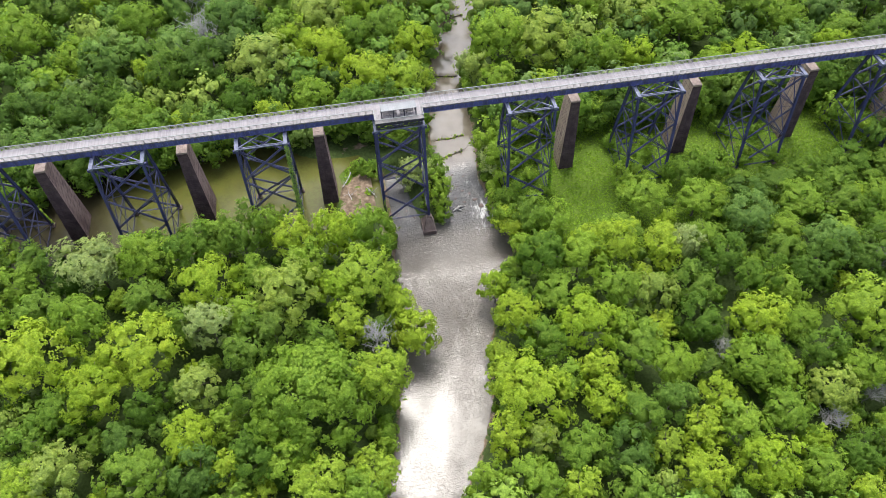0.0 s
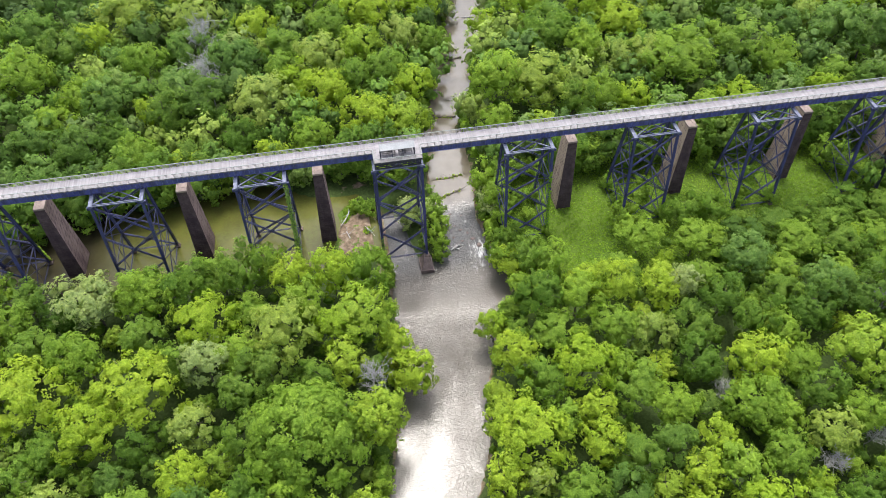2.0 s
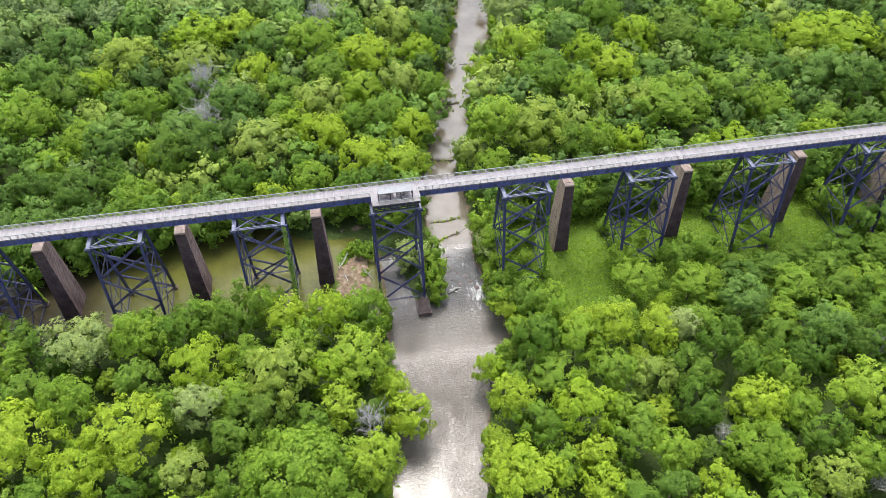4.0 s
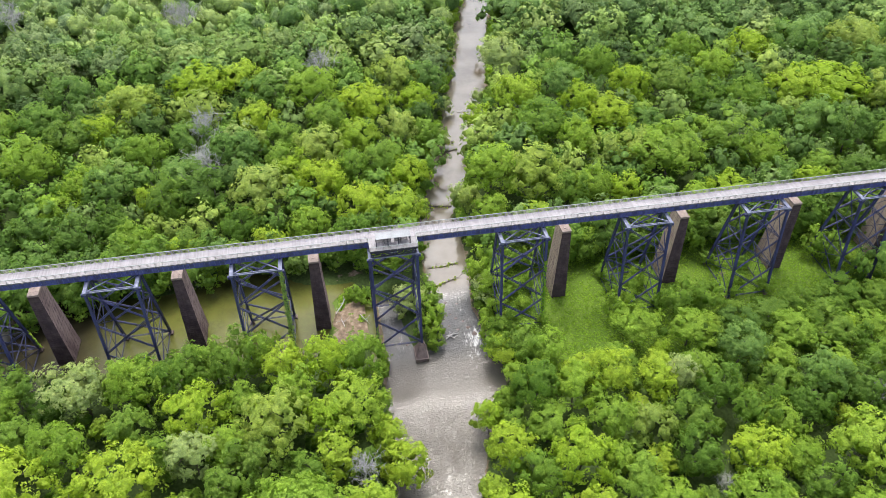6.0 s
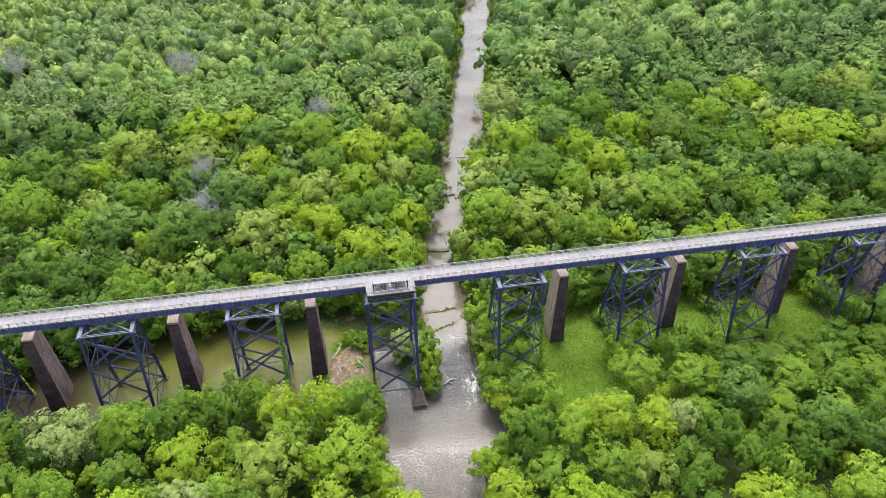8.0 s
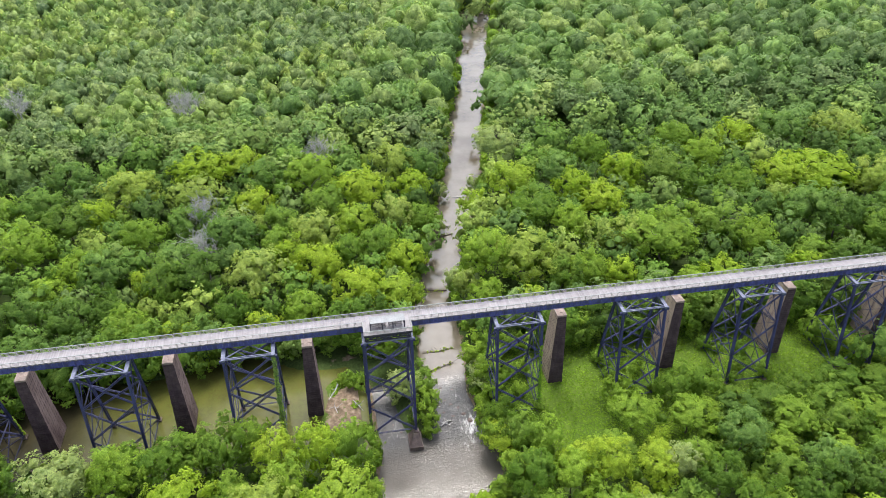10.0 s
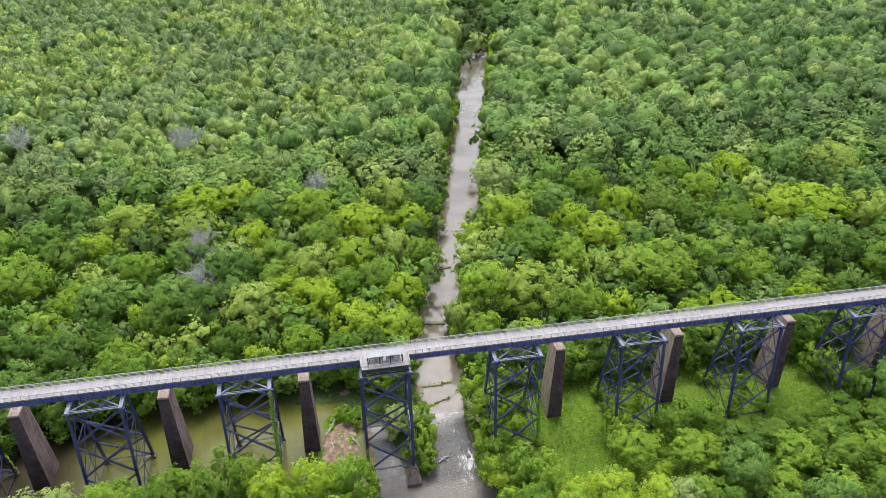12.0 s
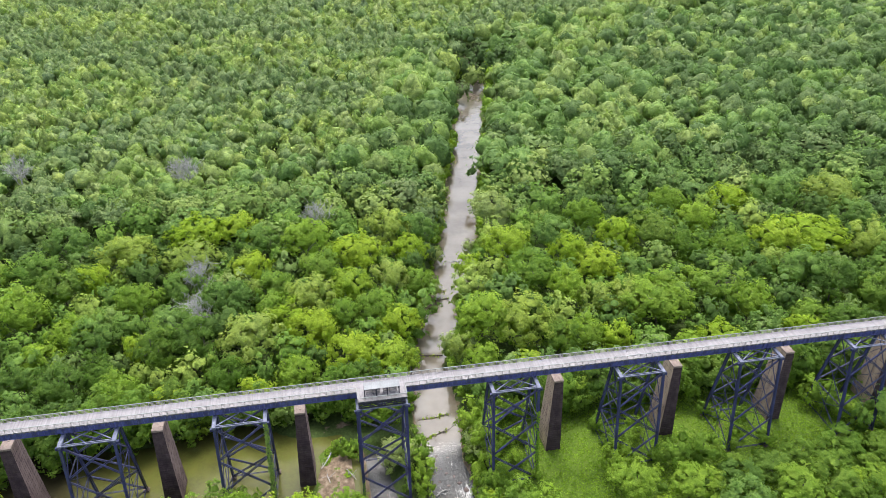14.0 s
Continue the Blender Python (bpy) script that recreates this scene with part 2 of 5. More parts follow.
def make_river():
    m, n, l, b = material("muddy_river_water", 0.08, 0.0, 0.5)
    b.inputs["IOR"].default_value = 1.33
    big = noise_node(n, l, 0.07, 4)
    # brown patches put the missing bank reflections into the slack water's colour
    slack = ramp(n, l, big.outputs[0], [(0.32, (0.080, 0.064, 0.046)), (0.5, (0.125, 0.108, 0.085)), (0.68, (0.155, 0.138, 0.115))])
    quick = ramp(n, l, big.outputs[0], [(0.3, (0.084, 0.075, 0.064)), (0.7, (0.122, 0.110, 0.096))])
    silt = n.new("ShaderNodeMix")
    silt.data_type = 'RGBA'
    l.new(attr(n, "slack"), silt.inputs[0])
    l.new(quick.outputs[0], silt.inputs[6])
    l.new(slack.outputs[0], silt.inputs[7])
    fm = noise_node(n, l, 0.9, 8, 0.75, (1.5, 0.5, 1))
    surge = maths(n, l, 'ADD', fm.outputs[0], maths(n, l, 'MULTIPLY', attr(n, "foam"), 0.20))
    foam = maths(n, l, 'MULTIPLY', ramp(n, l, surge, [(0.56, (0, 0, 0)), (0.80, (1, 1, 1))]).outputs[0], maths(n, l, 'MINIMUM', maths(n, l, 'MULTIPLY', attr(n, "foam"), 5.0), 1.0))
    slate = mix(n, l, attr(n, "rapid"), silt.outputs[2], (0.055, 0.058, 0.064))     # broken water over dark stones
    l.new(mix(n, l, foam, slate, (0.72, 0.72, 0.72)), b.inputs["Base Color"])
    l.new(maths(n, l, 'ADD', maths(n, l, 'SUBTRACT', maths(n, l, 'MULTIPLY', foam, 0.5), maths(n, l, 'MULTIPLY', attr(n, "slack"), 0.11)), 0.16), b.inputs["Roughness"])
    l.new(maths(n, l, 'ADD', maths(n, l, 'SUBTRACT', maths(n, l, 'MULTIPLY', attr(n, "slack"), 0.36), maths(n, l, 'MULTIPLY', attr(n, "rapid"), 0.15)), 1.41), b.inputs["IOR"])
    w1, w2 = noise_node(n, l, 1.7, 2, 0.5, (0.75, 1.0, 1)), noise_node(n, l, 4.2, 3, 0.6, (0.8, 1.0, 1))
    w1.inputs["Distortion"].default_value = 0.9
    h = maths(n, l, 'ADD', w1.outputs[0], maths(n, l, 'MULTIPLY', w2.outputs[0], 0.22))
    bp = bump(n, l, b, h, 1.0, 0.5)
    gusts = ramp(n, l, noise_node(n, l, 0.16, 4, 0.6, (1.6, 0.8, 1)).outputs[0], [(0.36, (0.60, 0.60, 0.60)), (0.64, (1.2, 1.2, 1.2))])   # smooth slicks between ruffled patches
    l.new(maths(n, l, 'ADD', maths(n, l, 'MULTIPLY', maths(n, l, 'MULTIPLY', attr(n, "rough"), gusts.outputs[0]), 0.85), 0.03), bp.inputs["Strength"])
    return m


def make_pond():
    m, n, l, b = material("algae_pond_water", 0.16, 0.0, 0.4)
    b.inputs["IOR"].default_value = 1.33
    big, fine = noise_node(n, l, 0.13, 8, 0.72), noise_node(n, l, 1.1, 7, 0.75)
    # dark end of the mix: tree reflections put into the water's colour
    deep = ramp(n, l, big.outputs[0], [(0.3, (0.024, 0.021, 0.012)), (0.7, (0.046, 0.040, 0.022))])
    c = ramp(n, l, big.outputs[0], [(0.3, (0.052, 0.055, 0.014)), (0.7, (0.108, 0.106, 0.026))])
    scum = ramp(n, l, fine.outputs[0], [(0.42, (0, 0, 0)), (0.62, (0.9, 0.9, 0.9))])
    shoal = mix(n, l, scum.outputs[0], c.outputs[0], (0.092, 0.106, 0.022))
    l.new(mix(n, l, maths(n, l, 'MULTIPLY', attr(n, "algae"), ramp(n, l, noise_node(n, l, 0.06, 5, 0.65).outputs[0], [(0.3, (0.7, 0.7, 0.7)), (0.5, (1, 1, 1))]).outputs[0]), deep.outputs[0], shoal), b.inputs["Base Color"])
    bump(n, l, b, fine.outputs[0], 0.05, 0.1)
    return m


GROUND, RIVER, POND = make_ground(), make_river(), make_pond()


# ---- mesh helpers ----
def part(name, bm, mat, parent=None, label=""):
    me = bpy.data.meshes.new(name)
    bm.normal_update()
    bm.to_mesh(me)
    bm.free()
    me.materials.append(mat)
    ob = new(name, me)
    if parent:
        ob.parent = parent
    if label:
        tagged(ob, label)
    return ob


def thing(name, label, category, group="", kind=""):
    return tagged(new(name), label, category, group, kind)


def beam(bm, a, b, w, h, up=(0, 0, 1)):
    """A bar of rectangular section from a to b, w across and h along up."""
    a, b = Vector(a), Vector(b)
    d = (b - a).normalized()
    u = Vector(up)
    if abs(d.dot(u)) > 0.98:
        u = Vector((0, 1, 0))
    s = d.cross(u).normalized()
    u = s.cross(d).normalized()
    v = [bm.verts.new(p + s * i * w / 2 + u * j * h / 2) for p in (a, b) for i, j in ((-1, -1), (1, -1), (1, 1), (-1, 1))]
    for q in ((0, 1, 2, 3), (7, 6, 5, 4), (0, 4, 5, 1), (1, 5, 6, 2), (2, 6, 7, 3), (3, 7, 4, 0)):
        bm.faces.new([v[i] for i in q])


def box(bm, x0, y0, z0, x1, y1, z1):
    beam(bm, (x0, (y0 + y1) / 2, (z0 + z1) / 2), (x1, (y0 + y1) / 2, (z0 + z1) / 2), abs(y1 - y0), abs(z1 - z0))


def laced(bm, a, b, w, bar=0.11, up=(0, 0, 1), step=1.0):
    """Two parallel bars with zigzag lacing between them: a built-up lattice member."""
    a, b = Vector(a), Vector(b)
    d = (b - a)
    n = max(2, int(d.length / step))
    d.normalize()
    u = Vector(up)
    s = d.cross(u)
    if s.length < 0.05:
        s = d.cross(Vector((0, 1, 0)))
    s.normalize()
    o = s * (w / 2)
    beam(bm, a + o, b + o, bar, bar * 1.7, up)
    beam(bm, a - o, b - o, bar, bar * 1.7, up)
    for i in range(n):
        p, q = a.lerp(b, i / n), a.lerp(b, (i + 1) / n)
        sg = 1 if i % 2 else -1
        beam(bm, p + o * sg, q - o * sg, 0.05, 0.06, up)


# ---- the bridge: dimensions ----
PITCH = 35.4                        # from tower to tower
DECK_Z, DECK_Y0, DECK_Y1 = 32.3, -2.1, 1.9
DECK_MID = (DECK_Y0 + DECK_Y1) / 2
GIRDER_TOP, GIRDER_LOW = 31.95, 30.3
NODE_Z, CENTRE_Y, TOP_HALF, BATTER = 29.5, -2.85, 2.75, 1 / 6
TOWER_W = 12.3
TOWER_X = [-5.9 + PITCH * k for k in range(-4, 7)]
PIER_X = [-20.8 - PITCH * k for k in range(0, 4)] + [49.7 + 35.35 * k for k in range(0, 5)]
BRIDGE_X0, BRIDGE_X1 = TOWER_X[0] - 4.0, TOWER_X[-1] + TOWER_W + 4.0


def leg_y(side, z):
    return CENTRE_Y + side * (TOP_HALF + (NODE_Z - z) * BATTER)


def build_tower(x_left, feet_z, label):
    """A steel tower: two bents of battered legs, laced struts and crossed braces in three panels, bearing posts on top."""
    root = thing("viaduct_tower", label, "bridge tower", "towers of the viaduct")
    root.location = (x_left, CENTRE_Y, feet_z)
    off = Vector(root.location)
    xs = (x_left, x_left + TOWER_W)
    levels = [NODE_Z, NODE_Z * 2 / 3 + feet_z / 3, NODE_Z / 3 + feet_z * 2 / 3, feet_z + 0.6]

    def P(i, side, z):
        return Vector((xs[i], leg_y(side, z), z)) - off

    for i in (0, 1):
        for side in (-1, 1):
            bm = bmesh.new()
            beam(bm, P(i, side, NODE_Z + 0.25), P(i, side, feet_z + 0.25), 0.78, 0.5, (1, 0, 0))
            beam(bm, P(i, side, NODE_Z) + Vector((0, side * 0.28, 0)), P(i, side, feet_z + 0.3) + Vector((0, side * 0.28, 0)), 0.06, 0.7, (1, 0, 0))
            leg = part("leg", bm, STEEL, root)
            bm = bmesh.new()
            box(bm, xs[i] - off.x - 0.75, leg_y(side, feet_z) - off.y - 0.75, -0.9, xs[i] - off.x + 0.75, leg_y(side, feet_z) - off.y + 0.75, 0.15)
            box(bm, xs[i] - off.x - 0.5, leg_y(side, feet_z) - off.y - 0.5, 0.15, xs[i] - off.x + 0.5, leg_y(side, feet_z) - off.y + 0.5, 0.42)
            part("footing", bm, CONCRETE, root, "stained concrete footing under the leg")
            # gusset head on the leg, under the cap beam
            bm = bmesh.new()
            c = P(i, side, NODE_Z - 0.55)
            beam(bm, c - Vector((0.95, 0, 0)), c + Vector((0.95, 0, 0)), 0.62, 0.75)
            part("gusset", bm, STEEL, leg)
        # bent: cap strut, panel struts and crossed braces across the bridge
        bm = bmesh.new()
        beam(bm, Vector((xs[i], CENTRE_Y - TOP_HALF - 0.55, NODE_Z + 0.1)) - off, Vector((xs[i], DECK_MID + 1.9, NODE_Z + 0.1)) - off, 0.95, 0.55)
        beam(bm, Vector((xs[i], CENTRE_Y - TOP_HALF - 0.5, NODE_Z - 0.28)) - off, Vector((xs[i], DECK_MID + 1.8, NODE_Z - 0.28)) - off, 0.5, 0.3)
        part("cap_beam", bm, STEEL_TOPLIT, root, "pale cap beam with the top light in its colour")
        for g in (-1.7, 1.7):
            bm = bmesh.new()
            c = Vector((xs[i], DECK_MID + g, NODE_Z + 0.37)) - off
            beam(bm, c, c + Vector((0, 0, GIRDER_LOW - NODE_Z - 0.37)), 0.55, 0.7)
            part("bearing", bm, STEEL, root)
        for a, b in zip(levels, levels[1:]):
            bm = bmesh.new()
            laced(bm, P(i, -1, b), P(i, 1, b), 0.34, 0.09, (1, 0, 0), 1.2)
            part("cross_strut", bm, DARKSTEEL, root)
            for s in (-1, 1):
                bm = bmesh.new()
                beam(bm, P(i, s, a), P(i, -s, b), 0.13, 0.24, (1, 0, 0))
                part("cross_brace", bm, DARKSTEEL, root)
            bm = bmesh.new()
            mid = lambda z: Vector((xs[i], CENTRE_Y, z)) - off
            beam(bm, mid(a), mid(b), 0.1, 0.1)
            part("hanger", bm, DARKSTEEL, root)
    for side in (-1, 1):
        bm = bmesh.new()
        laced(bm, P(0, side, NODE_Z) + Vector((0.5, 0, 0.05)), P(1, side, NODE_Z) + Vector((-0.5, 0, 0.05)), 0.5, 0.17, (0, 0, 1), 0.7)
        part("long_strut", bm, STEEL_TOPLIT, root)
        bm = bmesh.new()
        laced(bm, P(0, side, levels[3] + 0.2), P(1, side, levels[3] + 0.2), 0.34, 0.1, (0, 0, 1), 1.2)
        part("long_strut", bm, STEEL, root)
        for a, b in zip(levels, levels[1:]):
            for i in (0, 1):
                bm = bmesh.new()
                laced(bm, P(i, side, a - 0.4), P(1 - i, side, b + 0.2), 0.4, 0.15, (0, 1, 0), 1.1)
                # far-side braces take the darker copy: their shade is put into the colour
                part("long_brace", bm, STEEL if side < 0 else DARKSTEEL, root)
    # plan bracing at the head: a flat V from the outer heads to the girder line
    for i in (0, 1):
        bm = bmesh.new()
        beam(bm, P(i, -1, NODE_Z + 0.1), Vector((x_left + TOWER_W / 2, DECK_MID - 1.2, NODE_Z + 0.15)) - off, 0.26, 0.22)
        part("head_brace", bm, STEEL_TOPLIT, root)
        bm = bmesh.new()
        beam(bm, P(i, 1, NODE_Z - 0.1), Vector((x_left + TOWER_W / 2, leg_y(-1, NODE_Z), NODE_Z - 0.1)) - off, 0.2, 0.2)
        part("head_brace", bm, STEEL, root)
    return root


def build_pier(x, label, top=25.5, foot=-2.2):
    """An old brick bridge pier that tapers upwards, with a stone coping and shallow courses."""
    root = thing("brick_pier", label, "bridge pier", "old brick piers")
    root.location = (x, 2.5, 0)
    rnd = random.Random(int(x * 10))
    brick = BRICK_BLEACHED_LIT if x > 0 else BRICK

    def section(z):
        f = (top - z) / top
        return 1.32 + 0.88 * f, -2.5 - 1.5 * f, 2.9 + 1.3 * f       # half width, front and back

    bm = bmesh.new()
    edges_z = np.linspace(foot, top - 0.55, 37)
    rings = []
    for z0, z1 in zip(edges_z, edges_z[1:]):
        push = rnd.uniform(-0.02, 0.03)
        for z, inset in ((z0, 0.07), (z0 + 0.05, -push), (z1 - 0.05, -push), (z1 - 0.001, 0.07)):
            w, y0, y1 = section(z)
            w, y0, y1 = w - inset, y0 + inset, y1 - inset
            j = lambda: rnd.uniform(-0.02, 0.02)
            rings.append([bm.verts.new((sx * w + j(), y + j(), z)) for sx, y in ((-1, y0), (0, y0), (1, y0), (1, (y0 + y1) / 2), (1, y1), (0, y1), (-1, y1), (-1, (y0 + y1) / 2))])
    for r, s in zip(rings, rings[1:]):
        for k in range(8):
            bm.faces.new((r[k], r[(k + 1) % 8], s[(k + 1) % 8], s[k]))
    bm.faces.new(rings[-1])
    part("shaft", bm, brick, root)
    # slightly proud courses
    for z in (0.7, 6.5, 12.8, 19.0):
        bm = bmesh.new()
        w, y0, y1 = section(z)
        box(bm, -w - 0.05, y0 - 0.05, z - 0.14, w + 0.05, y1 + 0.05, z + 0.14)
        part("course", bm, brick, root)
    w, y0, y1 = section(top)
    n = 3
    for i in range(n):
        for k in range(4):
            xa, xb = -w - 0.06 + (2 * w + 0.12) * i / n, -w - 0.06 + (2 * w + 0.12) * (i + 1) / n
            ya, yb = y0 - 0.06 + (y1 - y0 + 0.12) * k / 4, y0 - 0.06 + (y1 - y0 + 0.12) * (k + 1) / 4
            bm = bmesh.new()
            box(bm, xa + 0.015, ya + 0.015, top - 0.55, xb - 0.015, yb - 0.015, top + rnd.uniform(-0.06, 0.05))
            part("coping_stone", bm, CAPSTONE, root, "pale worn coping stone")
    return root


def build_span(x0, x1):
    """A pair of plate girders with web stiffeners, flanges and cross frames."""
    root = thing("girder_span", "dark blue riveted steel plate girders under the trail deck", "bridge girder", "girder spans of the viaduct")
    root.location = (x0, DECK_MID, GIRDER_LOW)
    h, n = GIRDER_TOP - GIRDER_LOW, max(3, round((x1 - x0) / 1.25))
    for side in (-1, 1):
        y = side * 1.82
        bm = bmesh.new()
        box(bm, 0.04, y - 0.02, 0, x1 - x0 - 0.04, y + 0.02, h)
        web = part("web", bm, GIRDER_LIT, root)
        bm = bmesh.new()
        for z in (0.03, h - 0.03):
            box(bm, 0.04, y - 0.22, z - 0.03, x1 - x0 - 0.04, y + 0.22, z + 0.03)
        part("flange", bm, GIRDER_LIT, web)
        for i in range(n + 1):
            bm = bmesh.new()
            x = 0.12 + (x1 - x0 - 0.24) * i / n
            box(bm, x - 0.09, y + side * 0.02, 0.06, x + 0.09, y + side * 0.27, h - 0.06)
            part("stiffener", bm, GIRDER_LIT, web)
    for i in range(0, n + 1, 2):
        bm = bmesh.new()
        x = 0.12 + (x1 - x0 - 0.24) * i / n
        beam(bm, (x, -1.65, 0.15), (x, 1.65, h - 0.15), 0.1, 0.1)
        beam(bm, (x, 1.65, 0.15), (x, -1.65, h - 0.15), 0.1, 0.1)
        part("cross_frame", bm, DARKSTEEL, root)
    return root


LOOKOUT = (-5.9, 6.7, -6.0)         # x from, x to, front edge


def build_deck():
    root = thing("trail_deck", "long pale grey timber trail deck on top of the viaduct", "bridge deck")
    root.location = (0, DECK_MID, DECK_Z)
    bm = bmesh.new()
    rnd = random.Random(3)
    x = BRIDGE_X0
    while x < BRIDGE_X1:
        w = 0.295
        y0, y1 = DECK_Y0 - DECK_MID, DECK_Y1 - DECK_MID
        box(bm, x, y0 + rnd.uniform(-0.02, 0.02), -0.08, x + w - 0.02, y1 + rnd.uniform(-0.02, 0.02), rnd.uniform(-0.008, 0.008))
        x += w
    tagged(part("decking", bm, DECK, root), kind="stuff")
    bm = bmesh.new()
    x = LOOKOUT[0]
    while x < LOOKOUT[1] - 0.1:
        box(bm, x, LOOKOUT[2] - DECK_MID, -0.08, x + 0.275, DECK_Y0 - 0.03 - DECK_MID, rnd.uniform(-0.008, 0.008))
        x += 0.295
    tagged(part("lookout_decking", bm, DECK, root), kind="stuff")
    bm = bmesh.new()
    box(bm, 0, -2.22, -0.36, 0.26, 2.2, -0.085)
    first = part("tie", bm, BENCH, root)
    first.location.x = BRIDGE_X0 + 0.4
    x = BRIDGE_X0 + 0.4 + 1.25
    while x < BRIDGE_X1 - 0.4:                       # ties whose ends show under the edge of the boards
        tie = new("tie", first.data)
        tie.parent = root
        tie.location = (x, rnd.uniform(-0.05, 0.05), 0)
        x += 1.25
    for y in (-1.9, -0.6, 0.6, 1.9):
        bm = bmesh.new()
        box(bm, BRIDGE_X0, y - 0.12, -0.345, BRIDGE_X1, y + 0.12, -0.1)
        part("stringer", bm, BENCH, root)
    for y in (DECK_Y0 - 0.6, (DECK_Y0 + LOOKOUT[2]) / 2, LOOKOUT[2] + 0.25):
        bm = bmesh.new()
        box(bm, LOOKOUT[0], y - DECK_MID - 0.15, -0.75, LOOKOUT[1], y - DECK_MID + 0.15, -0.09)
        part("lookout_joist", bm, POST, root)
    return root


def build_railing(x0, x1, y, label, along="x", y1=0.0):
    """Posts, thin rails and a flat cap board."""
    root = thing("railing", label, "railing", "deck railings")
    root.location = (x0, y, DECK_Z)
    length = (x1 - x0) if along == "x" else (y1 - y)
    way = Vector((1, 0, 0)) if along == "x" else Vector((0, 1, 0))
    n = max(1, round(length / 1.85))
    for i in range(n + 1):
        bm = bmesh.new()
        p = way * (length * i / n)
        beam(bm, p + Vector((0, 0, -0.35)), p + Vector((0, 0, 1.2)), 0.11, 0.11)
        part("post", bm, RAIL, root)
    for z in (0.35, 0.75, 1.08):
        bm = bmesh.new()
        beam(bm, Vector((0, 0, z)), way * length + Vector((0, 0, z)), 0.05, 0.07)
        part("rail", bm, RAIL, root)
    bm = bmesh.new()
    beam(bm, Vector((0, 0, 1.23)), way * length + Vector((0, 0, 1.23)), 0.15, 0.05)
    part("cap_board", bm, RAILTOP, root)
    return root


for k, tx in enumerate(TOWER_X):
    wet = tx < -20
    build_tower(tx, -0.2 if abs(tx + 5.9) > 1 else -1.3, "tall dark blue braced steel viaduct tower " + ("standing in the pond" if wet else "beside the river" if tx < 20 else "standing on the meadow"))
for px in PIER_X:
    build_pier(px, "tall weathered red-brown brick pier " + ("standing in the pond" if px < 0 else "standing on the meadow"))
edges = [BRIDGE_X0]
for tx in TOWER_X:
    edges += [tx, tx + TOWER_W]
edges.append(BRIDGE_X1)
for a, b in zip(edges, edges[1:]):
    build_span(a, b)
build_deck()
build_railing(BRIDGE_X0, LOOKOUT[0] - 0.1, DECK_Y0 + 0.08, "long post-and-rail deck railing with a flat cap board")
build_railing(LOOKOUT[1] + 0.1, BRIDGE_X1, DECK_Y0 + 0.08, "long post-and-rail deck railing with a flat cap board")
build_railing(BRIDGE_X0, BRIDGE_X1, DECK_Y1 - 0.08, "long post-and-rail deck railing with a flat cap board")
build_railing(LOOKOUT[0] + 0.08, LOOKOUT[1] - 0.08, LOOKOUT[2] + 0.08, "railing along the outer edge of the lookout")
build_railing(LOOKOUT[0] + 0.08, LOOKOUT[0] + 0.08, LOOKOUT[2] + 0.2, "short railing on the side of the lookout", "y", DECK_Y0)
build_railing(LOOKOUT[1] - 0.08, LOOKOUT[1] - 0.08, LOOKOUT[2] + 0.2, "short railing on the side of the lookout", "y", DECK_Y0)


def build_shelter():
    root = thing("lookout_shelter", "open shelter with a pale metal roof on dark posts", "shelter")
    root.location = (0.4, -3.4, DECK_Z)
    x0, x1, y0, y1 = -4.5, 4.6, -1.2, 1.15
    for a in range(16):
        bm = bmesh.new()
        xa, xb = x0 + (x1 - x0) * a / 16, x0 + (x1 - x0) * (a + 1) / 16
        beam(bm, ((xa + xb) / 2, y0, 2.58), ((xa + xb) / 2, y1, 2.82), xb - xa - 0.01, 0.07)
        beam(bm, (xa + 0.025, y0, 2.64), (xa + 0.025, y1, 2.88), 0.04, 0.07)
        part("roof_panel", bm, ROOFING, root, "pale ribbed metal roof panel")
    for x in (x0 + 0.15, -1.35, 1.45, x1 - 0.15):
        for y in (y0 + 0.25, y1 - 0.25):
            bm = bmesh.new()
            beam(bm, (x, y, 0.0), (x, y, 2.6 if y < 0 else 2.75), 0.24, 0.24)
            part("post", bm, POST, root)
    for y, z in ((y0 + 0.25, 2.48), (y1 - 0.25, 2.66)):
        bm = bmesh.new()
        box(bm, x0 + 0.1, y - 0.08, z - 0.1, x1 - 0.1, y + 0.08, z + 0.08)
        part("roof_beam", bm, POST, root)
    return root


def build_bench(x, y):
    root = thing("bench", "dark wooden bench under the shelter roof", "bench", "benches under the shelter")
    root.location = (x, y, DECK_Z)
    bm = bmesh.new()
    for i in range(4):
        box(bm, -0.95, -0.3 + i * 0.15, 0.43, 0.95, -0.18 + i * 0.15, 0.47)
    part("seat", bm, BENCH, root)
    bm = bmesh.new()
    for i in range(3):
        beam(bm, (-0.95, 0.32 + i * 0.03, 0.58 + i * 0.15), (0.95, 0.32 + i * 0.03, 0.58 + i * 0.15), 0.04, 0.11)
    part("backrest", bm, BENCH, root)
    for sx in (-0.8, 0.8):
        for y2, top in ((-0.25, 0.43), (0.33, 0.9)):
            bm = bmesh.new()
            beam(bm, (sx, y2, 0), (sx, y2, top), 0.07, 0.07)
            part("leg", bm, POST, root)
    return root


build_shelter()
for bx in (-2.7, -0.9, 1.7, 3.4):
    build_bench(bx, -3.2)

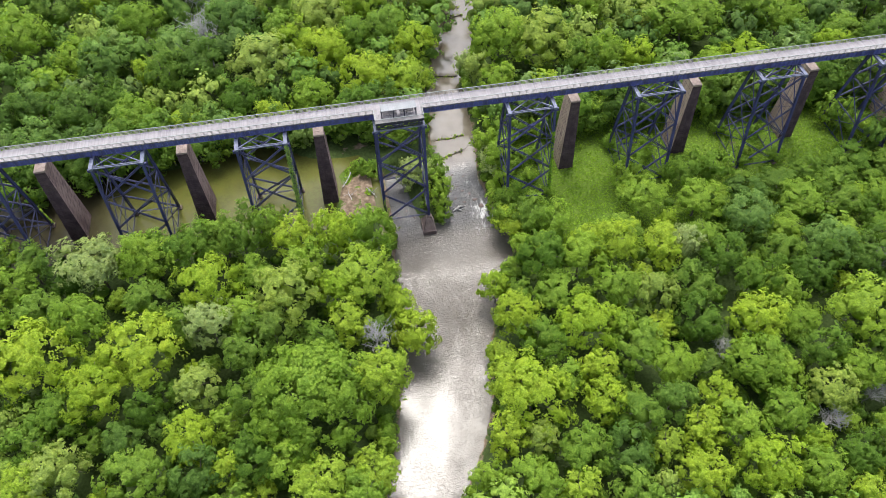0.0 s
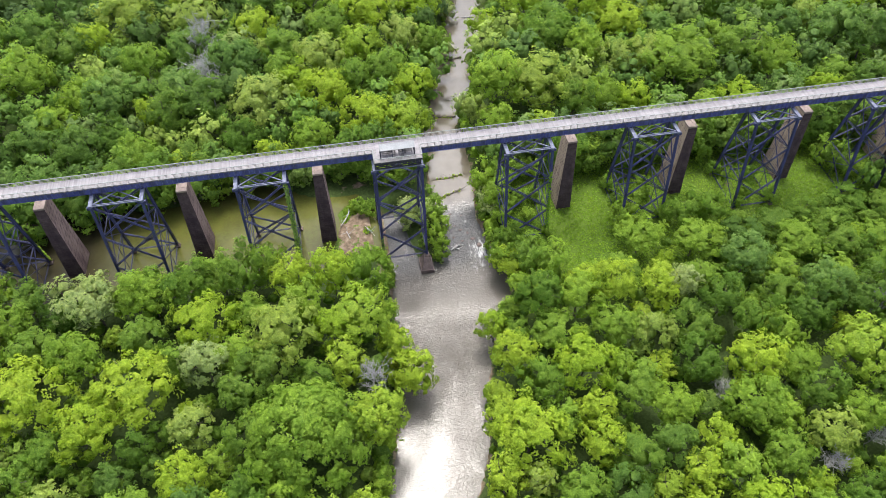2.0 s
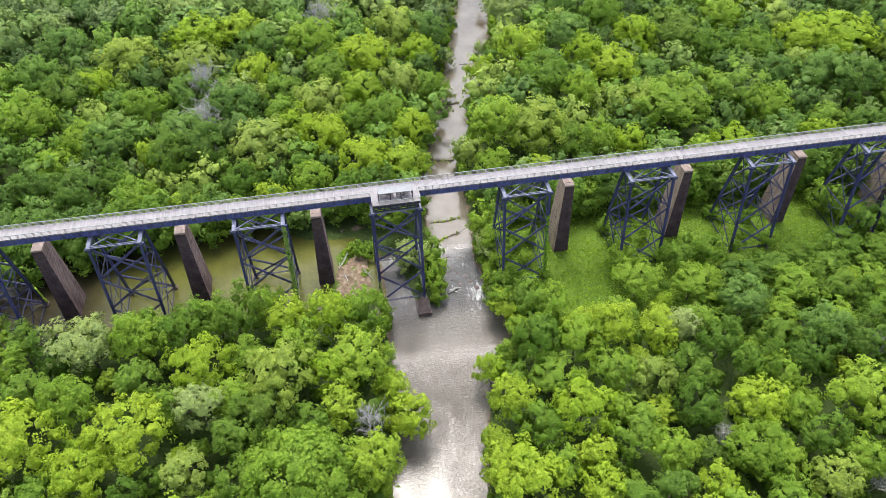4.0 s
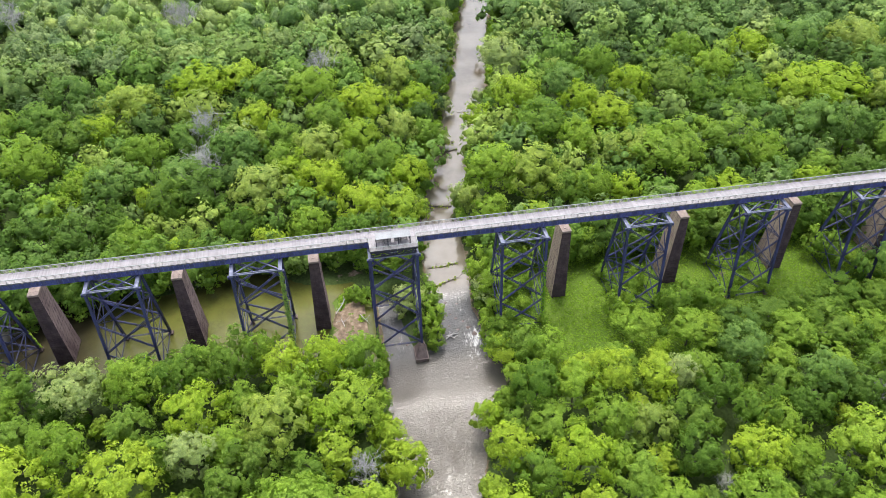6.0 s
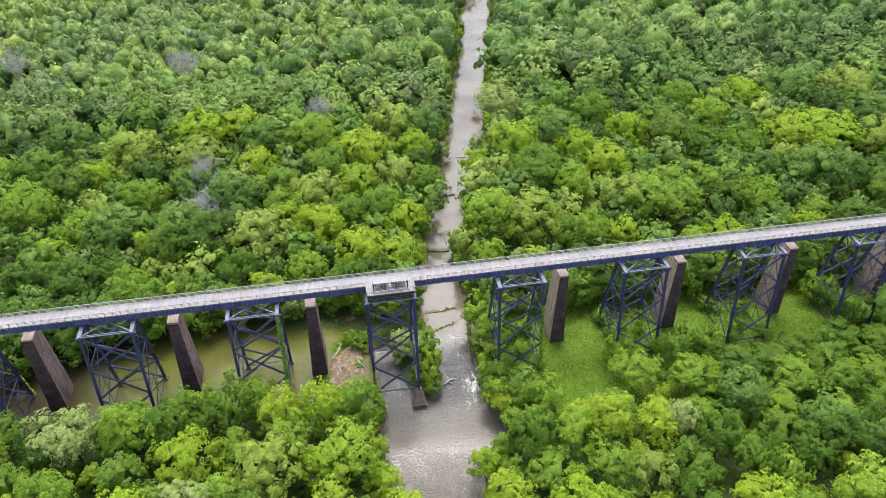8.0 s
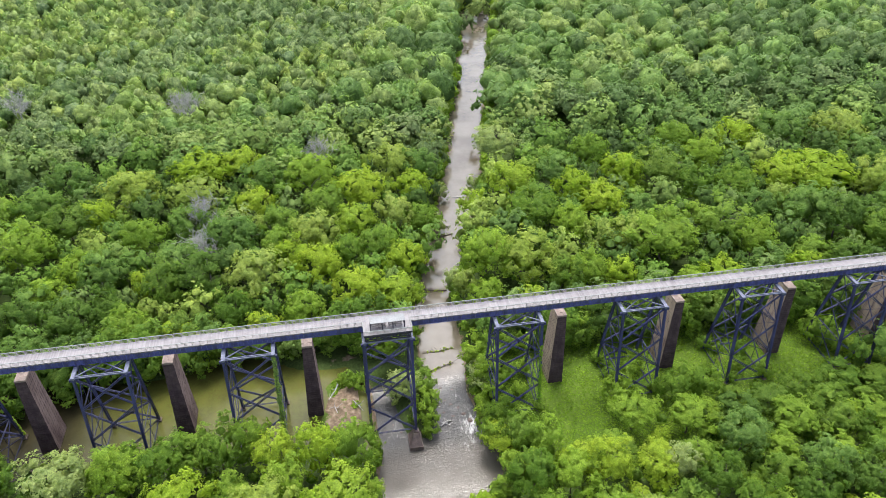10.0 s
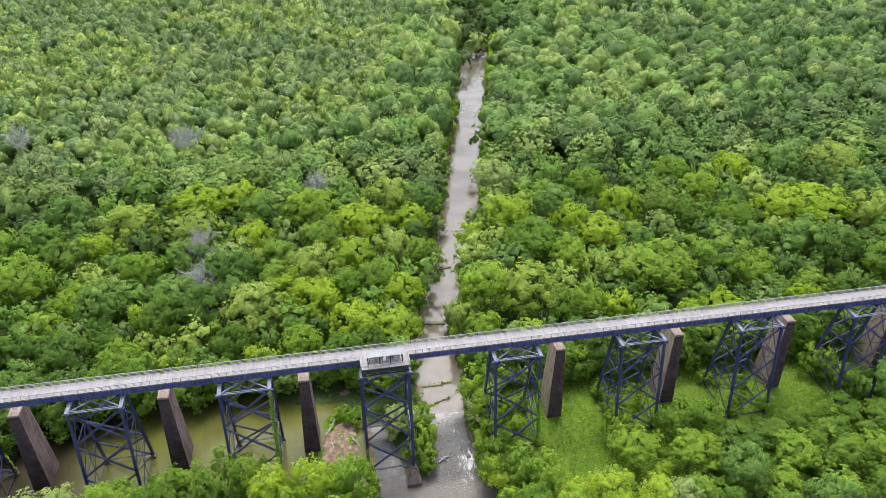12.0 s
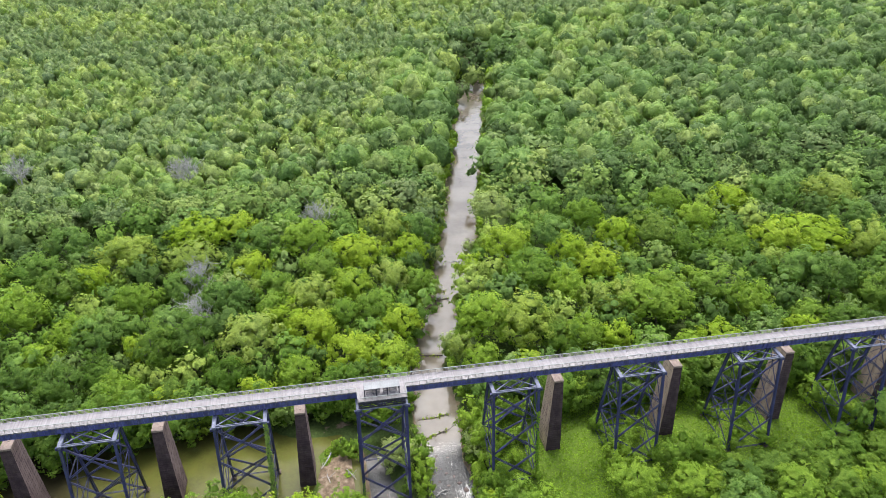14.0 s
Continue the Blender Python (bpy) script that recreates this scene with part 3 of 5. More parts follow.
# short posts and knee braces that carry the lookout on the river tower
def build_lookout_trestle():
    root = thing("lookout_trestle", "dark timber posts and braces under the lookout", "support frame")
    root.location = (0.3, -5.6, NODE_Z + 0.38)
    top = DECK_Z - 0.75 - NODE_Z - 0.38
    for x in (-5.9, -3.0, 0.0, 3.0, 5.8):
        for y in (0.0, 2.6):
            bm = bmesh.new()
            beam(bm, (x, y, 0.0), (x, y, top), 0.24, 0.24)
            part("post", bm, POST, root)
    for y in (0.0, 2.6):
        bm = bmesh.new()
        beam(bm, (-6.1, y, -0.05), (6.1, y, -0.05), 0.3, 0.2)
        part("sill", bm, POST, root)
    for a, b in ((-5.9, -3.0), (-3.0, 0.0), (0.0, 3.0), (3.0, 5.8)):
        bm = bmesh.new()
        beam(bm, (a, -0.1, 0.1), (b, -0.1, top - 0.1), 0.1, 0.16, (0, 1, 0))
        part("brace", bm, POST, root)
        bm = bmesh.new()
        beam(bm, (a, 0.12, top - 0.1), (b, 0.12, 0.1), 0.1, 0.16, (0, 1, 0))
        part("brace", bm, POST, root)
    for y in (-0.14, 2.74):
        for z in (0.42 * top, 0.86 * top):
            bm = bmesh.new()
            beam(bm, (-6.0, y, z), (6.0, y, z), 0.08, 0.26)
            part("rail", bm, POST, root)
    return root


build_lookout_trestle()

# pedestal of the river tower
bm = bmesh.new()
for (ax0, ay0, ax1, ay1, z0), (bx0, by0, bx1, by1, z1) in (((4.2, -14.0, 8.0, -8.6, -8.5), (4.2, -14.0, 8.0, -8.6, -4.6)), ((4.4, -13.8, 7.8, -8.9, -4.6), (5.5, -11.7, 7.2, -10.1, -1.5))):
    lo = [bm.verts.new(p) for p in ((ax0, ay0, z0), (ax1, ay0, z0), (ax1, ay1, z0), (ax0, ay1, z0))]
    hi = [bm.verts.new(p) for p in ((bx0, by0, z1), (bx1, by0, z1), (bx1, by1, z1), (bx0, by1, z1))]
    bm.faces.new(hi)
    bm.faces.new(lo[::-1])
    for i in range(4):
        bm.faces.new((lo[i], lo[(i + 1) % 4], hi[(i + 1) % 4], hi[i]))
tagged(part("pedestal", bm, CONCRETE), "rust-stained concrete pedestal standing in the river", "pedestal")


# ---- the valley floor ----
RIVER_LINE = [(-400, -140, 10), (-130, -32, 9), (-90, -8.2, 8.8), (-80, -3.2, 10.2), (-70, 0.2, 11.4), (-57, 3.0, 10.7), (-44, 6.6, 11.8), (-34, 8.2, 13.4), (-24, 11.5, 17.0), (-14, 12.0, 15.5),
              (-4, 10.6, 14.4), (4, 10.0, 14.0), (10, 10.2, 14.2), (12.5, 15.0, 9.9), (15, 19.2, 6.3), (30, 20.0, 6.7),
              (47, 19.5, 6.0), (62, 27.0, 6.8), (82, 31.9, 6.8), (108, 42.2, 8.1), (128, 48.2, 8.2), (172, 58.6, 7.6), (235, 75.5, 8.2), (335, 100, 10.0), (392, 116, 8.0), (410, 135, 7.0),
              (430, 185, 7.0), (470, 330, 8), (700, 820, 8), (1200, 1500, 8)]
RL = np.array(RIVER_LINE, float)


def river_at(y):
    """The middle and half width of the river at y."""
    return np.interp(y, RL[:, 0], RL[:, 1]), np.interp(y, RL[:, 0], RL[:, 2])


def smooth(e0, e1, v):
    t = np.clip((v - e0) / (e1 - e0), 0, 1)
    return t * t * (3 - 2 * t)


def waves(x, y, s, seed):
    """A cheap smooth noise from sines, -1 to 1."""
    return (np.sin(x / s + seed) * np.cos(y / s * 1.13 - seed * 2) + 0.6 * np.sin((x * 0.7 + y) / s * 1.9 + seed * 3) + 0.4 * np.cos((x - y * 0.8) / s * 3.1 + seed)) / 2


def river_level(y):
    return -6.0 + 1.2 * smooth(-12, 14, y)


def pond_mask(x, y):
    """1 in the pond left of the river, 0 outside."""
    back = 24.0 + 2.0 * np.sin(x / 9.0) - 4.5 * smooth(-40, -24, x)
    front = -13.0 + 1.5 * np.sin(x / 7.0)
    right = -17.3 + 9.0 * smooth(8, 15, y) - 2.0 * smooth(-2, -9, y) + 1.2 * np.sin(y / 3.0)
    return smooth(0, 3, back - y) * smooth(0, 3, y - front) * smooth(0, 2.5, right - x) * smooth(0, 6, x + 132 + 3 * np.sin(y / 4.0))


def ground_height(x, y):
    mid, half = river_at(y)
    d = np.abs(x - mid) - half
    z = 0.25 * waves(x, y, 14, 1.0) + 0.12 * waves(x, y, 4, 2.0)
    far = smooth(150, 900, np.hypot(x, y))
    z = z + far * 2.0 * waves(x, y, 160, 4.0)
    z = z - 1.3 * pond_mask(x, y)
    lvl = river_level(y)
    bank = smooth(0.0, 5.5, d)
    z = z * bank + (lvl - 0.15) * (1 - bank)
    z = np.where(d < 0, lvl - 0.15 - 1.2 * smooth(0, 2.5, -d), z)
    isle = 3.2 * np.exp(-((x - 8.0) / (5.6 + 0.16 * np.clip(y, -10, 8))) ** 4 - ((y - 1.0) / 11.5) ** 4)      # the overgrown islet below the lookout
    return z + isle * (d < 3)


def axis(fine0, fine1, step, lo, hi):
    core = np.arange(fine0, fine1 + 0.01, step)
    left, right, g = [fine0], [fine1], step
    while left[-1] > lo or right[-1] < hi:
        g *= 1.22
        left.append(left[-1] - g)
        right.append(right[-1] + g)
    return np.array(left[:0:-1] + list(core) + right[1:])


def sheet(name, xs, ys, zfun, mat, attrs):
    X, Y = np.meshgrid(xs, ys)
    Z = zfun(X, Y)
    co = np.stack([X, Y, Z], -1).reshape(-1, 3)
    nx, ny = len(xs), len(ys)
    i = np.arange(nx * ny).reshape(ny, nx)
    quads = np.stack([i[:-1, :-1], i[:-1, 1:], i[1:, 1:], i[1:, :-1]], -1).reshape(-1, 4)
    me = mesh_from(name, co, quads, mat)
    for key, fun in attrs.items():
        me.attributes.new(key, 'FLOAT', 'POINT').data.foreach_set("value", fun(X, Y).astype(np.float32).ravel())
    me.polygons.foreach_set("use_smooth", np.ones(len(quads), bool))
    return new(name, me)


def mesh_from(name, co, quads, mat, normals=None):
    me = bpy.data.meshes.new(name)
    me.vertices.add(len(co))
    me.vertices.foreach_set("co", np.ascontiguousarray(co, dtype=np.float32).ravel())
    me.loops.add(quads.size)
    me.loops.foreach_set("vertex_index", np.ascontiguousarray(quads, dtype=np.int32).ravel())
    me.polygons.add(len(quads))
    me.polygons.foreach_set("loop_start", np.arange(0, quads.size, quads.shape[1], dtype=np.int32))
    me.update(calc_edges=True)
    me.materials.append(mat)
    if normals is not None:                          # leaves shade with the round of their bough
        me.attributes.new("custom_normal", 'FLOAT_VECTOR', 'CORNER').data.foreach_set("vector", np.ascontiguousarray(normals, dtype=np.float32).ravel())
    return me


def meadow_mask(x, y):
    mid, half = river_at(y)
    m = smooth(3, 8, x - mid - half) * smooth(20, 12, y) * smooth(-42, -30, y) * smooth(190, 160, x)
    left = smooth(0, 4, mid - half - x) * smooth(14, 9, y) * smooth(-13, -9, y) * smooth(-24, -18, x) * 0.6
    return np.clip(m + left, 0, 1)


def mud_mask(x, y):
    mid, half = river_at(y)
    d = np.abs(x - mid) - half
    bar = smooth(-21, -16, x) * smooth(-3.5, -7, x) * smooth(-12, -7, y) * smooth(11, 5, y) * (0.62 + 0.45 * waves(x, y, 2.4, 3) - 0.25 * smooth(4, 10, y)) + 0.5 * np.exp(-((x + 11) / 6) ** 2 - ((y - 19.5) / 2) ** 2)
    path = np.exp(-((x - 104) / 5) ** 2 - ((y - 0) / 2.5) ** 2) * 0.32
    return np.clip(0.5 * smooth(2.5, 0.5, d) * (np.hypot((x - 8.0) / 7, (y - 1.0) / 13) > 1) + bar + path, 0, 1)


ground = sheet("ground", axis(-130, 190, 1.6, -3000, 3000), axis(-110, 130, 1.6, -2600, 3400), ground_height, GROUND, {"meadow": meadow_mask, "mud": mud_mask})
tagged(ground, "wooded valley floor with a green meadow, muddy banks and forest soil", "ground", kind="structure")


def build_river():
    ys = np.concatenate([np.arange(-400, -110, 8), np.arange(-110, 150, 1.0), np.arange(150, 700, 6.0)])
    us = np.linspace(-1, 1, 25)
    mid, half = river_at(ys)
    X = mid[:, None] + (half[:, None] + 2.6) * us[None]
    Y = ys[:, None] + 0 * us[None]
    calm = np.exp(-((Y + 25) / 5.5) ** 2)                    # slack water below the rapids
    rough = 0.12 * smooth(-62, -56, Y) * smooth(-24, -34, Y) + 0.16 * smooth(-86, -93, Y) + 0.16 * smooth(0.5, 4.5, X - mid[:, None]) * smooth(-56, -64, Y) + 0.28 * smooth(-70, -50, Y) * smooth(16, 4, Y) + 0.06 * smooth(16, 4, Y) + 0.45 * np.exp(-((Y + 42) / 10) ** 2) + 0.36 * np.exp(-(Y / 11) ** 2) * smooth(16, 4, Y) + 0.10 * smooth(-50, -62, Y)
    rough = np.clip(rough * (1 - 0.75 * calm), 0, 1)
    Z = river_level(Y) + 0.14 * rough * waves(X, Y, 0.9, 7.0) * smooth(-30, -8, Y)
    foam = np.clip(0.05 * smooth(15, 3, Y) * smooth(-17, -6, Y) * smooth(12, 22, X + 0.4 * Y) + 1.2 * np.exp(-((X - 22.8) / 2.2) ** 2 - ((Y + 8.0) / 2.8) ** 2) + 0.12 * np.exp(-((X - 21) / 2) ** 2 - ((Y - 3) / 4) ** 2) + 0.16 * np.exp(-((X - 21.5 - 0.15 * (Y + 14)) / 2.4) ** 2 - ((Y + 14) / 5) ** 2) + 0.1 * np.exp(-((X - 2.0) / 3.5) ** 2 - ((Y + 5) / 6) ** 2), 0, 1)
    co = np.stack([X, Y, Z], -1).reshape(-1, 3)
    i = np.arange(co.shape[0]).reshape(len(ys), len(us))
    quads = np.stack([i[:-1, :-1], i[:-1, 1:], i[1:, 1:], i[1:, :-1]], -1).reshape(-1, 4)
    me = mesh_from("river_water", co, quads, RIVER)
    for key, v in (("foam", foam), ("rough", rough), ("slack", smooth(4, 14, Y) + 0 * X), ("rapid", 0.98 * smooth(15, 8, Y) * smooth(-17, -8, Y) * (0.86 + 0.14 * waves(X, Y, 3.0, 5.0)))):
        me.attributes.new(key, 'FLOAT', 'POINT').data.foreach_set("value", v.astype(np.float32).ravel())
    me.polygons.foreach_set("use_smooth", np.ones(len(quads), bool))
    return tagged(new("river_water", me), "muddy brown river with ripples and white rapids", "river", kind="structure")


build_river()
# the dark painted reflections take over to the left and towards the back
pond = sheet("pond_water", np.arange(-146, -4, 2.0), np.arange(-16, 34, 2.0), lambda x, y: 0 * x - 0.55, POND, {"algae": lambda x, y: smooth(-92, -68, x) * (1 - 0.5 * smooth(15, 24, y))})
tagged(pond, "still olive-green pond water round the tower feet", "pond", kind="structure")


# ---- trees ----
def cards(rng, centres, radii, per, size, middle, squash=1.0, loose=0.42):
    """Small triangular leaf sprays on the outer side of soft lumps: vertices and triangles."""
    n = len(centres) * per
    c, r = np.repeat(centres, per, 0), np.repeat(radii, per)
    out = c - middle
    out = out / (np.linalg.norm(out, axis=1, keepdims=True) + 1e-6)
    d = rng.normal(size=(n, 3))
    d /= np.linalg.norm(d, axis=1, keepdims=True)
    flip = (d * out).sum(1) < -0.25                  # few leaves on the side that faces the stem
    d[flip] *= -1
    d[:, 2] += 0.3
    d /= np.linalg.norm(d, axis=1, keepdims=True)
    p = c + d * (r * (0.55 + 0.5 * rng.random(n) ** 0.7 + 0.25 * (rng.random(n) < 0.08)))[:, None] * np.array([1, 1, squash])
    nrm = d + out * 0.35 + rng.normal(size=(n, 3)) * loose
    nrm[:, 2] += 0.4
    nrm /= np.linalg.norm(nrm, axis=1, keepdims=True)
    u = np.cross(nrm, rng.normal(size=(n, 3)))
    u /= np.linalg.norm(u, axis=1, keepdims=True)
    v = np.cross(nrm, u)
    s = (size * rng.uniform(0.6, 1.3, n))[:, None]
    t = np.stack([p - u * s * 0.62 - v * s * 0.4, p + u * s * 0.62 - v * s * 0.4, p + v * s * 0.75 + u * s * rng.uniform(-0.4, 0.4, n)[:, None]], 1)
    soft = nrm * 0.20 + d * 0.46 + out * 0.48
    soft /= np.linalg.norm(soft, axis=1, keepdims=True)
    return t.reshape(-1, 3), np.arange(3 * n).reshape(-1, 3), np.repeat(soft, 3, 0)


def facets(level):
    """The triangles of an eight-sided ball, split level times."""
    tri = []
    for sx in (1, -1):
        for sy in (1, -1):
            for sz in (1, -1):
                q = [(sx, 0, 0), (0, sy, 0), (0, 0, sz)]
                tri.append(np.array(q if sx * sy * sz > 0 else q[::-1], float))
    for _ in range(level):
        more = []
        for a, b, c in tri:
            ab, bc, ca = (a + b) / 2, (b + c) / 2, (c + a) / 2
            more += [np.array(k) for k in ((a, ab, ca), (ab, b, bc), (ca, bc, c), (ab, bc, ca))]
        tri = more
    v = np.array(tri).reshape(-1, 3)
    return v / np.linalg.norm(v, axis=1, keepdims=True)


def dense(rng, centres, radii, level, middle=None):
    """The close inner foliage of each bough, as rough uneven clumps behind the outer leaves."""
    f = facets(level)
    out = []
    for c, r in zip(centres, radii):
        w = rng.uniform(0.8, 1.15, 3)
        ph = rng.uniform(0, 6, 3)
        k = 1 + 0.13 * np.sin(f[:, 0] * 5 + ph[0]) + 0.13 * np.sin(f[:, 1] * 5 + ph[1]) + 0.1 * np.sin(f[:, 2] * 6 + ph[2])
        out.append(f * (r * w) * k[:, None] + c)
    nr = np.tile(f, (len(centres), 1))
    if middle is not None:
        away = centres - middle
        nr = nr * 0.45 + np.repeat(away / (np.linalg.norm(away, axis=1, keepdims=True) + 1e-6), len(f), 0) * 0.65
        nr /= np.linalg.norm(nr, axis=1, keepdims=True)
    return np.concatenate(out), nr


def crown_leaves(rng, radius, height, base, m, n, on_tuft, on_bough, size, level):
    """A crown: m boughs over an uneven dome, each with n leafy tufts that stand clear of one another, and close foliage inside. Triangles."""
    i = np.arange(m) + 0.5
    zc = 1 - i / m * 1.3
    a = i * 2.39996 + rng.uniform(0, 6.28)
    q = np.sqrt(np.clip(1 - zc * zc, 0, 1))
    d = np.stack([q * np.cos(a), q * np.sin(a), zc], 1) + rng.normal(size=(m, 3)) * 0.11
    k = rng.uniform(0.66, 0.82, m) * rng.choice([1.0, 1.0, 1.0, 1.14, 0.86], m)
    lean = 1 + 0.2 * np.cos(a - rng.uniform(0, 6.28))
    shape = np.array([radius, radius, height * 0.56])
    middle = np.array([0, 0, base + height * 0.42])
    bough = middle + d * (k * lean)[:, None] * shape
    rb = rng.uniform(1.15, 1.85, m) / math.sqrt(m) * radius
    which = np.repeat(np.arange(m), n)
    away = (bough - middle) / shape
    away /= np.linalg.norm(away, axis=1, keepdims=True) + 1e-6
    o = rng.normal(size=(m * n, 3)) + away[which] * 0.7
    o[:, 2] += 0.45
    o /= np.linalg.norm(o, axis=1, keepdims=True)
    c = bough[which] + o * (rb[which] * rng.uniform(0.72, 1.12, m * n))[:, None]
    r = rb[which] * rng.uniform(0.25, 0.46, m * n)
    tuft, _, tuft_n = cards(rng, c, r, on_tuft, size, middle, 0.85, 0.27)
    spray, _, spray_n = cards(rng, bough, rb * 0.92, on_bough, size * 1.15, middle, 1.0, 0.3)
    close, close_n = dense(rng, bough, rb * 0.54, level, middle)
    core, core_n = dense(rng, np.array([middle]), np.array([1.0]), level)
    core = (core - middle) * shape * 0.42 + middle
    return np.concatenate([tuft, spray, close, core]), np.concatenate([tuft_n, spray_n, close_n, core_n])


def dome_crown(rng, m, level, n, size, taper=0.12):
    """A closed crown of unit radius seen from afar: m round lumps that meet in creases, leaf sprays all over. Triangles and normals."""
    i = np.arange(m) + 0.5
    zc = 1 - i / m * 1.5
    a = i * 2.39996 + rng.uniform(0, 6.28)
    q = np.sqrt(np.clip(1 - zc * zc, 0, 1))
    b = np.stack([q * np.cos(a), q * np.sin(a), zc], 1) + rng.normal(size=(m, 3)) * 0.12
    b /= np.linalg.norm(b, axis=1, keepdims=True)
    high, wide = rng.uniform(0.12, 0.58, m), 2.2 / math.sqrt(m) * rng.uniform(0.7, 1.3, m)
    side, point, turn = rng.uniform(0.05, 0.2), rng.uniform(0.0, taper), rng.uniform(0, 6.28)
    shape, middle = np.array([0.92, 0.92, 0.86]), np.array([0, 0, 1.12])

    def skin(d):
        gap = np.arccos(np.clip(d @ b.T, -1, 1)) / wide
        lift = high * np.sqrt(np.clip(1 - gap * gap, 0, 1))
        best = lift.argmax(1)
        r = 0.56 + lift.max(1) + 0.05 * np.sin(d[:, 0] * 17 + turn) * np.cos(d[:, 1] * 19) + side * (d[:, 0] * math.cos(turn) + d[:, 1] * math.sin(turn)) + 0.22 * point * np.clip(d[:, 2], 0, 1) ** 3
        p = d * r[:, None]
        p[:, :2] *= (1 - point * np.clip(d[:, 2] * 0.9, -0.2, 1))[:, None] * (1 + 0.5 * point)
        nr = d * r[:, None] - b[best] * 0.58
        nr = d * 0.32 + nr / (np.linalg.norm(nr, axis=1, keepdims=True) + 1e-6) * 0.72
        return p * shape + middle, nr / np.linalg.norm(nr, axis=1, keepdims=True)

    f = facets(level)
    f = f[np.repeat(f.reshape(-1, 3, 3)[:, :, 2].mean(1) > -0.6, 3)]
    body, body_n = skin(f)
    body = (body - middle) * 0.91 + middle
    d = rng.normal(size=(n, 3))
    d[:, 2] = np.where(d[:, 2] < -0.5, -d[:, 2], d[:, 2])
    d /= np.linalg.norm(d, axis=1, keepdims=True)
    p, nr = skin(d)
    p = middle + (p - middle) * rng.uniform(0.94, 1.07, n)[:, None]
    g = nr + rng.normal(size=(n, 3)) * 0.4
    g /= np.linalg.norm(g, axis=1, keepdims=True)
    u = np.cross(g, rng.normal(size=(n, 3)))
    u /= np.linalg.norm(u, axis=1, keepdims=True)
    v = np.cross(g, u)
    s = (size * rng.uniform(0.6, 1.3, n))[:, None]
    leaf = np.stack([p - u * s * 0.6 - v * s * 0.4, p + u * s * 0.6 - v * s * 0.4, p + v * s * 0.75], 1).reshape(-1, 3)
    soft = nr * 0.75 + g * 0.35
    return np.concatenate([leaf, body]), np.concatenate([np.repeat(soft / np.linalg.norm(soft, axis=1, keepdims=True), 3, 0), body_n])


def trunk_mesh(name, rng, height, radius, spread, mat, limbs=6, twigs=0):
    bm = bmesh.new()

    def limb(a, b, r0, r1, seg=4, wob=0.06):
        a, b = Vector(a), Vector(b)
        prev, L = None, (b - a).length
        for i in range(seg + 1):
            p = a.lerp(b, i / seg)
            if 0 < i < seg:
                p += Vector(rng.normal(size=3) * L * wob)
            r = r0 + (r1 - r0) * i / seg
            d = (b - a).normalized()
            s = d.orthogonal().normalized()
            u = d.cross(s)
            ring = [bm.verts.new(p + (s * math.cos(t) + u * math.sin(t)) * r) for t in ((0, 1.05, 2.09, 3.14, 4.19, 5.24) if r0 > 0.1 else (0, 2.09, 4.19))]
            if prev:
                for k in range(len(ring)):
                    bm.faces.new((prev[k], prev[(k + 1) % len(ring)], ring[(k + 1) % len(ring)], ring[k]))
            prev = ring
        return b

    limb((0, 0, -0.6), (rng.normal() * 0.3, rng.normal() * 0.3, height * 0.8), radius, radius * 0.3, 6, 0.02)
    for i in range(limbs):
        a = rng.uniform(0, 6.28)
        z0 = height * rng.uniform(0.3, 0.62)
        r = spread * rng.uniform(0.55, 0.9)
        tip = limb((0, 0, z0), (math.cos(a) * r, math.sin(a) * r, z0 + height * rng.uniform(0.15, 0.36)), radius * 0.42, radius * 0.12)
        for j in range(twigs):
            o = Vector(rng.normal(size=3) * spread * 0.34)
            o.z = abs(o.z) * 0.9
            s = Vector((0, 0, z0)).lerp(tip, rng.uniform(0.4, 1.0))
            t2 = limb(s, s + o, radius * 0.2, 0.05, 3, 0.1)
            for _ in range(4):
                q = s.lerp(t2, rng.uniform(0.3, 1.0))
                limb(q, q + Vector(rng.normal(size=3) * spread * 0.2), 0.06, 0.03, 2, 0.1)
    me = bpy.data.meshes.new(name)
    bm.to_mesh(me)
    bm.free()
    me.materials.append(mat)
    return me


def tree_kind(seed, radius, height, boughs, tufts, size, mat, base=0.27, leaves=16, sprays=30):
    """The two shared meshes of one kind of tree, standing at the origin."""
    rng = np.random.default_rng(seed)
    co, nr = crown_leaves(rng, radius, height * (1 - base), height * base, boughs, tufts, leaves, sprays, size, 1)
    crown = mesh_from("crown", co, np.arange(len(co)).reshape(-1, 3), mat, nr)
    return crown, trunk_mesh("trunk", rng, height, 0.0174 * height, radius, BARK, 3), radius, height


SORTS = {"g": LEAF_FRESH, "l": LEAF_LIME, "d": LEAF_DEEP, "p": LEAF_PALE, "y": LEAF_STRAW, "b": LEAF_BLUE}
KINDS = {}
for i, (sort, leaf) in enumerate(SORTS.items()):        # a broad, a round and a slim shape of each
    KINDS[sort] = [tree_kind(10 + 7 * i + j, R, H, m, n, 0.40, leaf) for j, (R, H, m, n) in enumerate(((7.6, 18, 26, 7), (6.8, 17, 22, 8), (5.4, 17, 17, 8)))]
GREAT_KIND = tree_kind(71, 12.5, 21, 46, 11, 0.48, LEAF_FRESH, 0.27, 19, 50)
SPIRE_KINDS = [tree_kind(72, 7.0, 22, 24, 8, 0.42, LEAF_DEEP, 0.12), tree_kind(73, 6.4, 22, 22, 8, 0.42, LEAF_FRESH, 0.12)]
